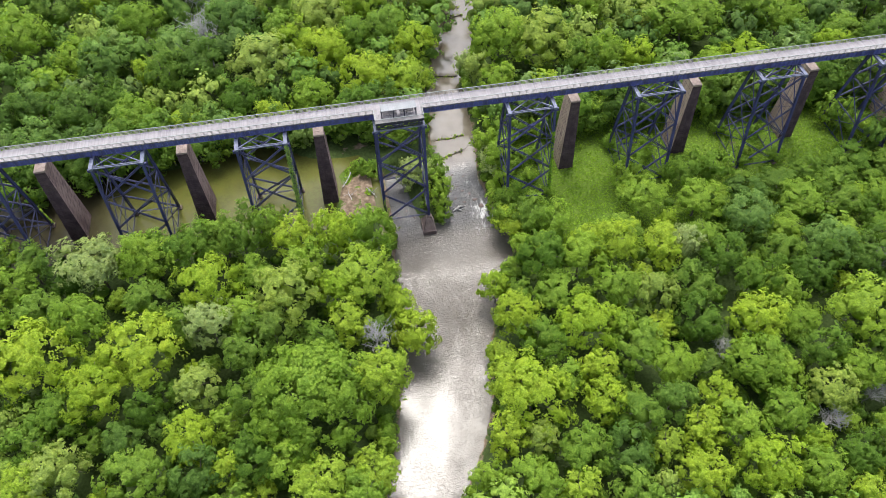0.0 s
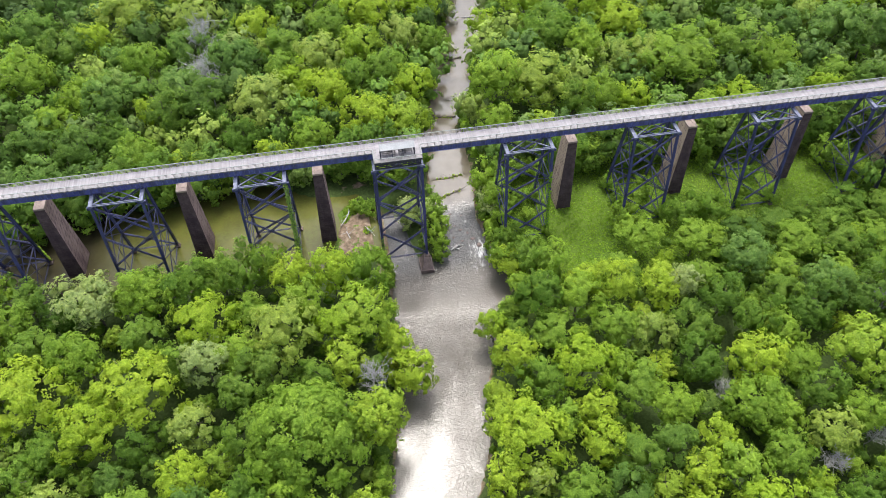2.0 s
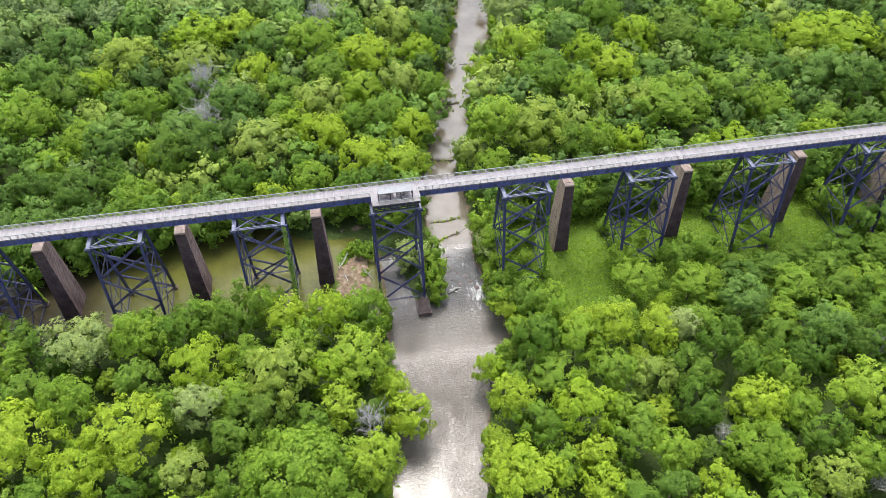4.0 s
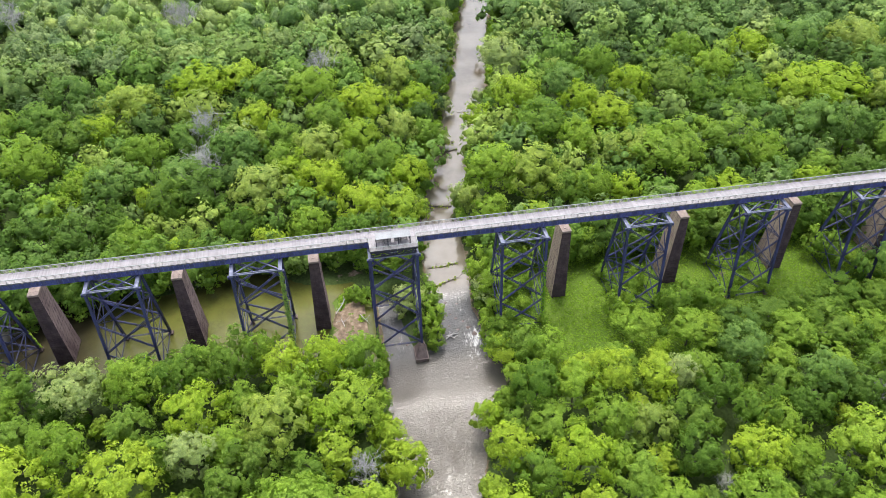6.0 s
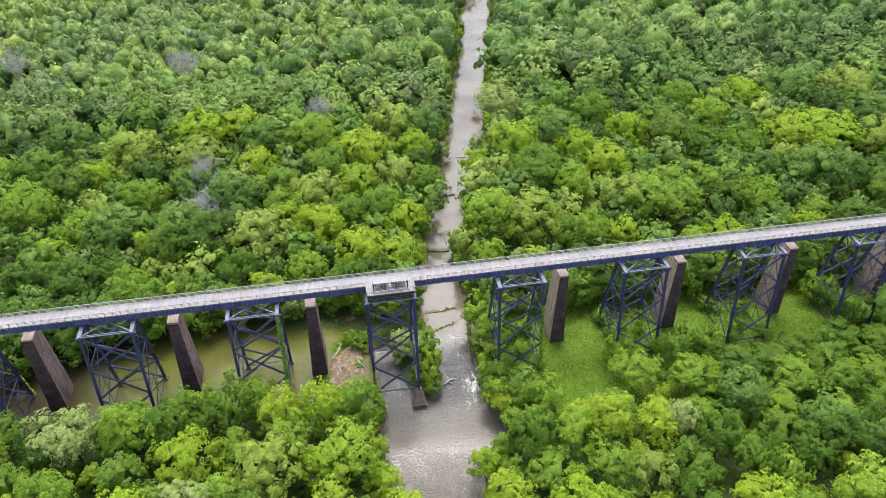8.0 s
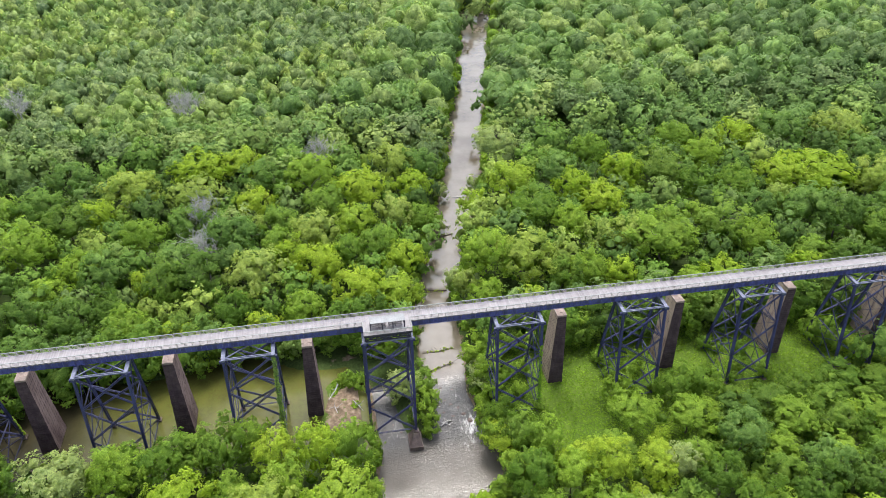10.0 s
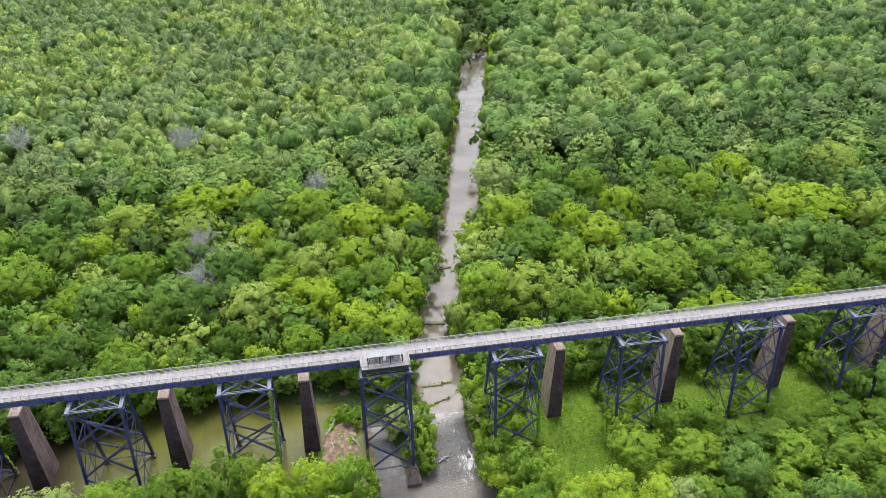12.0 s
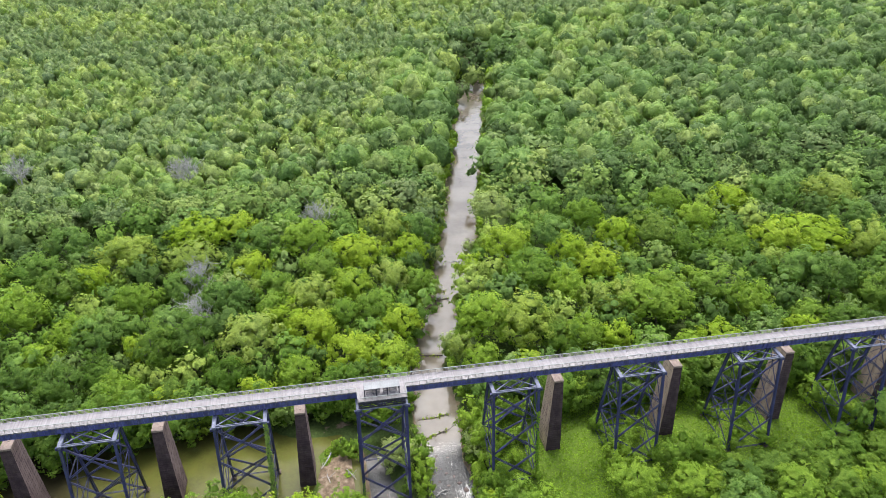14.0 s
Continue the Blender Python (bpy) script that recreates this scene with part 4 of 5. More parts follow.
BUSH_KINDS = [tree_kind(80 + i, R, H, m, n, 0.30, LEAF_FRESH, 0.05) for i, (R, H, m, n) in enumerate(((2.6, 5.5, 8, 5), (3.4, 7.0, 10, 6), (1.9, 3.6, 6, 4)))]
# deep-leaved bush: tree shade behind the pond put into its leaf colour
BUSH_KINDS.append(tree_kind(90, 3.8, 7.5, 11, 6, 0.32, LEAF_DEEP, 0.05))
WILLOW_KIND = tree_kind(61, 3.6, 8.0, 11, 5, 0.26, LEAF_PALE, 0.08)
DEAD_MESH = trunk_mesh("trunk", np.random.default_rng(77), 17, 0.3, 6.0, DEADWOOD, 14, 5)


def plant(kind, x, y, scale, turn, label, name="tree", group="woodland trees", tall=1.0):
    crown, trunk, R, H = kind
    root = thing(name, label, name, group)
    root.location = (x, y, float(ground_height(np.array(x), np.array(y))))
    root.rotation_euler = (0, 0, turn)
    root.scale = (scale, scale, scale * tall)
    for me in (trunk, crown):
        ob = new(me.name, me)
        ob.parent = root
    return root


MEADOW_EDGE_X = [20, 37, 48, 57, 63, 75, 92, 98, 121, 140, 170]
MEADOW_EDGE_Y = [-22, -29, -28, -23, -17, -19, -18, -15, -14, -9, -9]


def clear_of_trees(x, y, R):
    """True where a tree of crown radius R may stand."""
    mid, half = river_at(y)
    d = abs(x - mid) - half
    lap = 0.25 * math.sin(y / 6.3) + 0.2 * math.sin(y / 14.0 + x * 0.01)      # crowns that lean out over the water here and there
    if d < (R * 0.88 - 0.5 if y < 15 else R * (0.5 + lap) if x < mid else R * (1.12 + lap)):
        return False
    if x < mid:                                     # the pond and its clearing
        return not (-16.0 - R * 0.62 < y < (21.5 if x < -32 else 20.0) + R * 0.35 and x > (-160 if -9 < y < 5 else -135))
    front = np.interp(x, MEADOW_EDGE_X, MEADOW_EDGE_Y)  # the meadow under the bridge
    return not (front - R * 0.62 < y < 16.0 + R * 0.35 and x < 215)


def wedge(x, y, margin):
    """Inside the stretch of valley that the woods fill."""
    return -112 - margin < y and abs(x - 10 - 0.17 * (y + 140)) < 92 + margin + 0.64 * (y + 112)


rng = np.random.default_rng(5)
LEFT_BANK = [  # x, y, crown radius and sort of the trees downstream on the pond's side
    (-81.8, -20.6, 8.8, "p"), (-98.9, -16.1, 6.5, "d"), (-67.6, -20.2, 7.5, "g"), (-55.2, -18.3, 6.1, "g"), (-44.5, -20.9, 6.1, "d"), (-53.3, -31.8, 7.8, "l"), (-34.5, -38.7, 8.8, "y"),
    (-31.6, -23.3, 6.1, "l"), (-20.4, -23.6, 6.7, "l"), (-15.4, -36.6, 8.4, "l"), (-4, -51.1, 6.5, "l"), (-52.8, -43.1, 6.7, "p"), (-19.6, -48.9, 5.1, "l"), (-95, -32.3, 6.1, "g"),
    (-82, -37.1, 7.4, "g"), (-69.1, -33.4, 5.8, "g"), (-92.5, -47.4, 9.6, "l"), (-68, -49.3, 9.4, "l"), (-55.4, -59.4, 5.3, "y"), (-44, -52.1, 6.8, "d"), (-28.4, -66.6, 14.1, "G"),
    (-14.5, -64.9, 6.9, "l"), (-77.9, -57.6, 7.3, "l"), (-56.8, -72.2, 6, "l"), (-85.9, -60.6, 5.6, "g"), (-84.6, -74.5, 7.3, "y"), (-67.7, -77.2, 6.8, "g"), (-55.1, -80, 5.4, "d"),
    (-49.8, -78.9, 4.1, "l"), (-42.9, -77.1, 6, "d"), (-29.9, -87.1, 6.7, "l"), (-18.1, -85.7, 6.1, "l"), (-91, -66.2, 4.8, "g"),
]
LEFT_BACK = [  # smaller trees between them
    (-28.4, -30.7, 5.4, "g"), (-12.2, -24.5, 6.2, "g"), (-7.2, -42.2, 4.8, "l"), (-41.4, -64.2, 5.8, "d"), (-36.5, -79.5, 5.4, "g"), (-88.4, -22.6, 5.7, "d"), (-61.4, -41, 4.9, "g"),
    (-22, -38.5, 5, "l"), (-100.4, -23.8, 5.3, "g"), (-72, -69.1, 4.4, "d"), (-106.6, -32.5, 8.1, "g"), (-104, -52.4, 7.6, "d"), (-109, -13.3, 7.2, "g"), (-91.4, -77.7, 5.8, "l"),
    (-21, -90.6, 5.2, "g"), (-67.4, -62.9, 3.8, "d"), (-45.4, -41.6, 5.4, "g"), (-37.6, -47.1, 5.1, "d"),
]
RIGHT_BANK = [  # trees downstream on the meadow's side
    (29.0, -19.7, 5.6, "l"), (19.3, -40.4, 4.4, "l"), (20.9, -53.2, 6, "l"), (32.1, -37.7, 6.4, "d"), (41.1, -40.2, 6.3, "g"), (51.5, -38.4, 6.4, "l"), (65.4, -22.0, 6.9, "g"),
    (79.6, -25.8, 6.6, "g"), (89.6, -35.7, 6.4, "b"), (69.9, -40.5, 4, "p"), (62.5, -41.9, 5, "l"), (36.6, -60.2, 7.8, "l"), (47.7, -67.7, 6.6, "g"), (26.2, -61.9, 5.8, "g"),
    (15.5, -68.4, 4.9, "l"), (19.2, -75.5, 8.8, "l"), (19, -85.3, 3.9, "y"), (11.4, -83.7, 4.8, "l"), (34.8, -79.8, 5.7, "l"), (26.4, -90, 6.2, "g"), (14.8, -94.2, 6.5, "g"),
    (41.7, -84.1, 5.2, "d"), (53.6, -90, 4.9, "l"), (64.3, -64.6, 5.6, "d"), (76.1, -66.8, 7.2, "l"), (71.5, -78.2, 7.5, "g"), (60.3, -83.4, 4.5, "l"), (107.4, -32.1, 7.2, "g"),
    (118.1, -33.3, 7.1, "d"), (105.3, -48.2, 6.7, "b"), (96.5, -55.6, 6.2, "d"), (102.4, -69.4, 8.7, "l"), (86.5, -69.1, 5.6, "g"),
]
RIGHT_BACK = [  # smaller trees between them
    (73.2, -89.9, 5.9, "g"), (85.8, -86.8, 5.3, "y"), (95.3, -84.1, 5.6, "g"), (63.9, -101, 6.8, "l"), (49.6, -99.5, 5.8, "l"), (36, -93.1, 5.7, "d"), (34.6, -100.3, 4.8, "g"),
    (74.8, -104.2, 5.8, "g"), (84.8, -102.2, 5.5, "d"), (81.7, -54.9, 5.6, "d"), (66.8, -55.2, 5.8, "d"), (55.9, -53.2, 5.6, "y"), (47.7, -51.6, 5.8, "g"), (77.8, -47.1, 5.2, "d"),
    (112.9, -53.7, 6, "d"), (53.1, -75, 5.7, "g"), (50.1, -82.6, 5, "d"), (62.5, -90.3, 5.4, "g"), (27.1, -72.7, 4.6, "g"), (23.4, -97.9, 4.6, "l"), (93.8, -47.8, 5, "d"),
    (87.2, -59, 5.6, "g"), (125.6, -48.3, 8.8, "g"), (105.2, -81.5, 7.8, "d"), (95.8, -99.1, 7.2, "g"), (82.7, -110.2, 5.7, "l"), (88.2, -76.8, 5.2, "d"), (35.5, -71.4, 4.6, "l"),
    (4.9, -91.3, 3.6, "g"), (43.2, -60.7, 4.8, "g"), (78.4, -79.5, 4.9, "g"),
]
UP_LEFT = [  # trees upstream behind the pond
    (-112.9, 75.2, 10.3, "g"), (-102.6, 53.1, 6.7, "g"), (-95.5, 64.9, 7.4, "g"), (-86.1, 60.2, 8.4, "b"), (-92.4, 37.6, 8.4, "d"), (-74.3, 32.4, 7.7, "g"), (-60.7, 28.5, 5.3, "l"),
    (-66.2, 49.4, 7.2, "D"), (-56.2, 52.9, 8.4, "D"), (-37.5, 50.2, 10.6, "y"), (-34.8, 27.4, 5.7, "l"), (-18, 71, 9.2, "P"), (-15.7, 52.4, 8.6, "l"), (-4.1, 38.5, 8.6, "l"),
    (7.2, 35.9, 7.5, "l"), (-23.2, 33.1, 7.6, "g"), (-43.4, 75.5, 8.8, "b"), (-65.2, 63.6, 8.3, "b"), (-77.5, 81.4, 8.7, "g"), (-63.3, 86.8, 8.2, "b"), (-60.7, 124.2, 11, "l"),
    (-59.7, 103.8, 9.5, "y"), (-39, 97, 7.7, "l"), (-29.2, 82, 7, "g"), (-85.2, 112.4, 11.4, "y"), (-107.8, 123.2, 9.3, "b"), (-131.3, 131.7, 9.9, "b"), (-117, 104.1, 10, "b"),
    (-95.7, 96.6, 7, "l"), (-104.3, 90.7, 9.3, "d"), (1.1, 97.5, 10.1, "l"), (12.7, 80.9, 7.6, "P"),
]
UP_LEFT_BACK = [  # trees between and behind them
    (-12.2, 89.9, 8.5, "g"), (-3, 76.7, 7.8, "l"), (4.1, 62, 8.6, "g"), (11.4, 54.1, 7.7, "l"), (16.7, 116.6, 9.8, "P"), (-18, 113.2, 11.4, "g"), (-4.6, 160.7, 13.6, "l"),
    (25.7, 143.9, 10.1, "p"), (12.8, 135.1, 9.4, "l"), (-35.9, 116.2, 9.1, "b"), (-45.3, 127.2, 8.9, "l"), (-105.6, 45.5, 7.5, "b"), (-102.6, 30.3, 6.5, "b"), (-9.8, 26, 7.2, "d"),
    (-43.5, 34.5, 7.6, "d"), (-82.2, 41.4, 6.2, "d"), (-2.9, 27.4, 6.2, "d"), (-73.3, 56.5, 5.5, "l"), (-24.8, 60.4, 6.9, "l"), (-30.6, 68, 6.7, "g"), 
    (-7.7, 60.7, 7.8, "g"), (14.6, 43.6, 3.6, "d"), (-59.3, 29.7, 5, "d"), (21.9, 80.8, 7.2, "g"), (-131.6, 157, 8.7, "b"), (-134.9, 100.4, 12.2, "g"), (-122.9, 59.4, 10.7, "b"),
    (28.3, 114.7, 8.4, "b"), (-97.4, 146, 8.6, "b"), (-84.9, 138.9, 8.5, "g"), (21.7, 101.8, 7.7, "l"),
]
UP_RIGHT = [  # trees upstream behind the meadow
    (39.2, 48.5, 10.7, "g"), (51.4, 43.8, 11, "y"), (50.2, 28.4, 4.9, "l"), (64.8, 72.6, 11.4, "g"), (92.4, 75.9, 9.5, "L"), (76.5, 62.9, 8.3, "g"), (103.6, 46.3, 13.5, "g"),
    (95, 52.4, 8.1, "y"), (127.2, 51.1, 9, "D"), (125.1, 62.2, 6.4, "g"), (123, 92.7, 11.6, "d"), (98.2, 111.7, 9.7, "g"), (86.6, 130.8, 11.6, "g"), (61.8, 125.2, 10.8, "p"),
    (141.7, 120.3, 9.6, "g"), (188.1, 81.5, 14, "l"), (172, 80.6, 10.4, "l"), (163.5, 55.5, 10.2, "b"), (175.3, 49.5, 10.1, "d"), (136.5, 42.3, 8.8, "g"), (153.6, 34.2, 7.1, "g"),
    (116.2, 25.6, 7.8, "l"), (135.4, 30.7, 6.5, "b"), (84, 54.3, 6.9, "y"), (72.4, 34.5, 7.5, "g"), (107.8, 95.3, 8.8, "l"), (79.4, 98.8, 8.8, "b"), (61.5, 94.1, 9, "l"),
    (86.5, 205, 10.5, "d"), (103.4, 184.7, 13.4, "y"), (146.6, 103.4, 9.7, "g"), (150.9, 78.7, 9.1, "g"),
]
UP_RIGHT_BACK = [  # trees between and behind them
    (205, 69.4, 10, "y"), (217.4, 111.5, 11.8, "y"), (191.8, 115.8, 11.3, "b"), (171, 181.1, 13.1, "d"), (150.3, 184.5, 10.7, "b"), (141.4, 201.9, 11.7, "l"), (62.9, 35.6, 6.7, "d"),
    (81.4, 32.3, 6.3, "l"), (30.5, 39.5, 4.2, "y"), (104, 25.3, 6.3, "g"), (150.9, 62.5, 7.8, "b"), (182.8, 37.8, 9.4, "d"), (206.8, 52.8, 13, "b"), (217.4, 92.4, 9.8, "b"),
    (37, 31.3, 6.1, "g"), (84.8, 86.6, 8, "l"), (44.3, 89.2, 6.1, "l"), (170, 116.7, 9.1, "l"), (106.1, 70.2, 7.3, "b"), (133.3, 82.6, 8.2, "d"), (146.3, 27.2, 5.4, "l"),
    (163.6, 27.4, 7, "d"), (134.3, 140.4, 10.1, "g"), (115.9, 143.5, 10.1, "l"), (106.9, 157.7, 9.8, "b"), (86.2, 154.7, 10.2, "y"), (74.5, 163.1, 10.4, "g"), (187.2, 157.8, 11.3, "b"),
    (222.2, 174.2, 12, "g"), (247.3, 162.4, 12.4, "b"), (273.9, 158, 12.4, "g"),
]
POND_EDGE = [(-65.5, -17.5, 5.6, "g"), (-60, -19.5, 5.2, "d"), (-72.5, -19, 5.4, "g"), (-50, -16.5, 5.4, "g"), (-38, -17, 5.6, "g")]     # low trees at the water's edge
RIVER_BEND = [(101, 354, 12.1, "d"), (120, 390, 13.0, "b"), (123, 347, 12.8, "d"), (100, 403, 13.0, "b"), (147, 389, 13.0, "g"), (82, 377, 13.0, "b"), (102, 334, 7.8, "y"), (87, 307, 5.9, "b")]     # trees that close the view where the river turns
DEAD = [(-13.5, -54, 0.62), (-56, 88, 0.95), (-55, 67, 0.92), (-13, 126, 0.95), (-70, 181, 0.95), (-148, 193, 1.0), (-76, 186, 0.85), (68, -71, 0.45), (84, -92, 0.5), (97, -88, 0.5), (117, -55, 0.55)]
cells = {}


def taken(x, y, R, near):
    for i in range(int(x // 14) - 1, int(x // 14) + 2):
        for j in range(int(y // 14) - 1, int(y // 14) + 2):
            for a, b, r in cells.get((i, j), ()):
                if (a - x) ** 2 + (b - y) ** 2 < (near * (R + r)) ** 2:
                    return True
    return False


def take(x, y, R):
    cells.setdefault((int(x // 14), int(y // 14)), []).append((x, y, R))


SORT_LABELS = {"g": "leafy tree with a fresh green crown", "l": "yellow-green leafy tree in fresh leaf", "d": "dark green leafy tree with a dense crown", "p": "pale silvery green leafy tree",
               "y": "straw-green leafy tree with a feathery crown", "b": "blue-green leafy tree with a rounded crown"}
TINTS = {"g": (0.20, 0.60), "l": (0.46, 0.78), "d": (0.0, 0.05), "p": (0.95, 0.93), "y": (0.78, 0.70), "b": (0.34, 0.88)}
chosen, rest = [], []
for x, y, s in DEAD:
    take(x, y, 3.0)
    root = thing("dead_tree", "bare grey dead tree among green crowns", "tree", "dead trees")
    root.location = (x, y, float(ground_height(np.array(x), np.array(y))))
    root.rotation_euler = (0, 0, x)
    root.scale = (s, s, s * 1.42)
    new("trunk", DEAD_MESH).parent = root
for x, y, R, sort in LEFT_BANK + LEFT_BACK + RIGHT_BANK + RIGHT_BACK + UP_LEFT + UP_LEFT_BACK + UP_RIGHT + UP_RIGHT_BACK + POND_EDGE + RIVER_BEND:
    if -50 < x < 0 and -27 < y < 0:                      # the front row leans out over the pond
        y += 2.0
    take(x, y, R)
    (chosen if y < 130 else rest).append((x, y, R, sort))
tries = [(x + rng.uniform(-1.2, 1.2), y + rng.uniform(-1.2, 1.2)) for y in np.arange(-128, 130, 2.2) for x in np.arange(-250, 300, 2.2)]
tries = [tries[i] for i in rng.permutation(len(tries))]
fill = []
for k, x in enumerate(np.arange(-78, -14, 7.0)):         # the edge of the woods along the pond
    y = -19.0 - 2.0 * (k % 2)
    if not taken(x, y, 5.2, 0.5):
        take(x, y, 5.2)
        chosen.append((x, y, 5.2 + 0.4 * (k % 3), "gdgl"[k % 4]))
for lo, hi, gap in ((6.0, 8.5, 0.84), (4.5, 6.0, 0.82), (3.0, 4.2, 0.80)):
    for x, y in tries:
        if not wedge(x, y, 18):
            continue
        R = rng.uniform(lo, hi) * (1.0 if y > 14 else 0.85)
        if clear_of_trees(x, y, R) and not taken(x, y, R, gap):
            take(x, y, R)
            luck = rng.random()
            shares = ((0.36, "g"), (0.84, "l"), (1.0, "d")) if y < 14 and x < 60 else ((0.35, "g"), (0.55, "l"), (1.0, "d")) if y < 14 else ((0.2, "g"), (0.5, "b"), (1.0, "d")) if x < -78 and y < 60 or x > 120 and y < 60 else ((0.45, "g"), (0.75, "l"), (0.88, "y"), (1.0, "b")) if -45 < x < 16 else ((0.3, "g"), (0.48, "l"), (0.58, "y"), (0.8, "b"), (1.0, "d"))
            fill.append((x, y, R, next(k for top, k in shares if luck < top)))
fill.sort(key=lambda q: q[1] if wedge(q[0], q[1], -14) else 999)
settled = len(chosen)
room = 318 - settled
chosen += fill[:room]
rest += fill[room:]
for i, (x, y, R, sort) in enumerate(chosen):
    turn = rng.uniform(0, 6.28)
    high = min(21.0, 8.0 + 1.25 * R) * rng.uniform(0.92, 1.08) * (1.0 if i < settled else 0.74) * (1.08 if -32 < y < 0 and -50 < x < 0 else 0.72 if -34 < y < 0 and x > 0 else 1.0)
    if sort == "G":
        kind, label = GREAT_KIND, "large spreading leafy green tree with a deep crown"
    elif sort == "D":
        kind, label, high = SPIRE_KINDS[int(x) % 2], "tall dark green leafy tree with an upright crown", 23.0
    elif sort in "PL":
        kind, label = KINDS["y" if sort == "P" else "l"][0], "pale yellow-green leafy tree in fresh leaf" if sort == "P" else "bright lime-green rounded leafy tree"
    else:
        kind, label = KINDS[sort][0 if R > 7.2 else 1 if R > 5.4 else 2], SORT_LABELS[sort]
    R *= 0.95
    plant(kind, x, y, R / kind[2], turn, label, tall=high / (kind[3] * R / kind[2]))

# bushes on the banks and round the tower feet
BUSHES = [(-30, 25.5, 1.4, 3), (-25, 25, 1.3, 3), (-20, 24.5, 1.3, 3), (-15, 24, 1.3, 3), (-10, 23, 1.2, 3), (-5, 20.5, 1.1, 1), (0, 18.5, 1.1, 1), (4, 19, 1.2, 1), (-36, 24, 1.6, 3), (-43, 25, 1.7, 3), (-50, 24, 1.6, 1), (-58, 22.5, 1.8, 3), (-66, 22, 1.9, 3), (-75, 21, 2.0, 3), (-84, 21, 2.0, 3), (-93, 20, 2.1, 3), (-102, 18, 2.1, 3), (-110, 14, 2.0, 3), (-70, 25, 2.0, 3), (-80, 25, 2.0, 3), (-62, 26, 1.8, 3), (10.6, -9.5, 0.7, 1), (10.8, -6.0, 0.9, 1), (11.2, -1.5, 1.0, 1), (11.6, 3.5, 1.05, 1), (10.8, 8.5, 1.0, 1), (7.4, 10.5, 0.8, 1), (7.0, -1.5, 0.7, 2), (6.4, -5.0, 0.7, 2), (-10.6, 8.6, 1.1, 2), (-8.6, 6.6, 1.0, 2), (-12.6, 9.6, 0.8, 2), (-7.4, 9.4, 1.0, 2), (-6.4, 2.6, 0.6, 2), (-6.2, 0.6, 0.5, 2),
          (-6.6, -9.5, 0.8, 0), (-5.6, -13.5, 0.8, 0), (-6.2, -5.0, 0.5, 2), (30, -12, 1.2, 1), (35, -17, 0.9, 1), (29.5, 4, 1.3, 1), (28.5, 11, 1.4, 1), (33, 9, 1.3, 0), (36, 3, 0.9, 0), (42, -11, 0.6, 0),
          (30, -3, 1.0, 0), (65, 4.5, 0.8, 0), (67, 2.5, 0.7, 2), (77, -11, 0.8, 0), (65, -11, 0.7, 2), (70, -6, 0.8, 0), (72, -3, 0.9, 0), (68, -8, 0.8, 0), (74, -1, 0.8, 0), (76, 3, 0.8, 0), (66, -2, 0.7, 0), (105, -6, 0.8, 0), (110, 1, 0.8, 0), (102, -10, 0.7, 0), (33, -9, 0.9, 0), (38, -4, 0.8, 0), (33, 1, 0.9, 0), (41, 4, 0.8, 0), (100, 5.0, 0.8, 0), (103, 3, 0.8, 2), (108, -3, 0.8, 2), (112, -10, 1.0, 0),
          (29, -16, 1.5, 1), (33, -21, 1.5, 1), (38, -25, 1.6, 1), (27.5, -10, 1.2, 1), (64, -12, 1.2, 1), (82, -14, 1.5, 1), (90, -13, 1.5, 1), (136, 2, 1.4, 1), (139, -2, 1.2, 1), (144, -5, 1.1, 0), (34, 14, 1.3, 1), (40, 15, 1.2, 0)]
for x, y, s, k in BUSHES:
    plant(BUSH_KINDS[k], x, y, s, rng.uniform(0, 6.28), "leafy green bush on the grassy bank" if k else "small leafy green bush by the bridge", "bush", "bushes by the bridge")
for k, x in enumerate(np.arange(46, 172, 4.6)):
    plant(BUSH_KINDS[3 if x > 95 or k % 2 else 1], x, 15.0 + 1.6 * math.sin(x * 0.4), 1.25 + 0.35 * (k % 3), x, "leafy green bush at the back edge of the meadow", "bush", "bushes by the bridge")
for x, y, s in ((27.6, 5.5, 0.85), (28.2, 0.5, 0.75), (29.0, 88.5, 1.25), (34.6, 112, 1.1), (29.8, 50, 1.2), (14.8, 52.5, 0.8), (51.5, 117, 1.0), (47, 166, 1.2), (93, 245, 1.3)):
    plant(WILLOW_KIND, x, y, s, x, "pale leafy bush leaning over the river bank", "bush", "bushes along the river")
for x, y, s in ((3.4, 7.4, 1.0), (3.6, 3.0, 0.85), (6.8, 5.2, 1.0)):
    plant(WILLOW_KIND, x, y, s, x + y, "pale feathery willow bush between the tower legs", "bush", "bushes by the bridge")


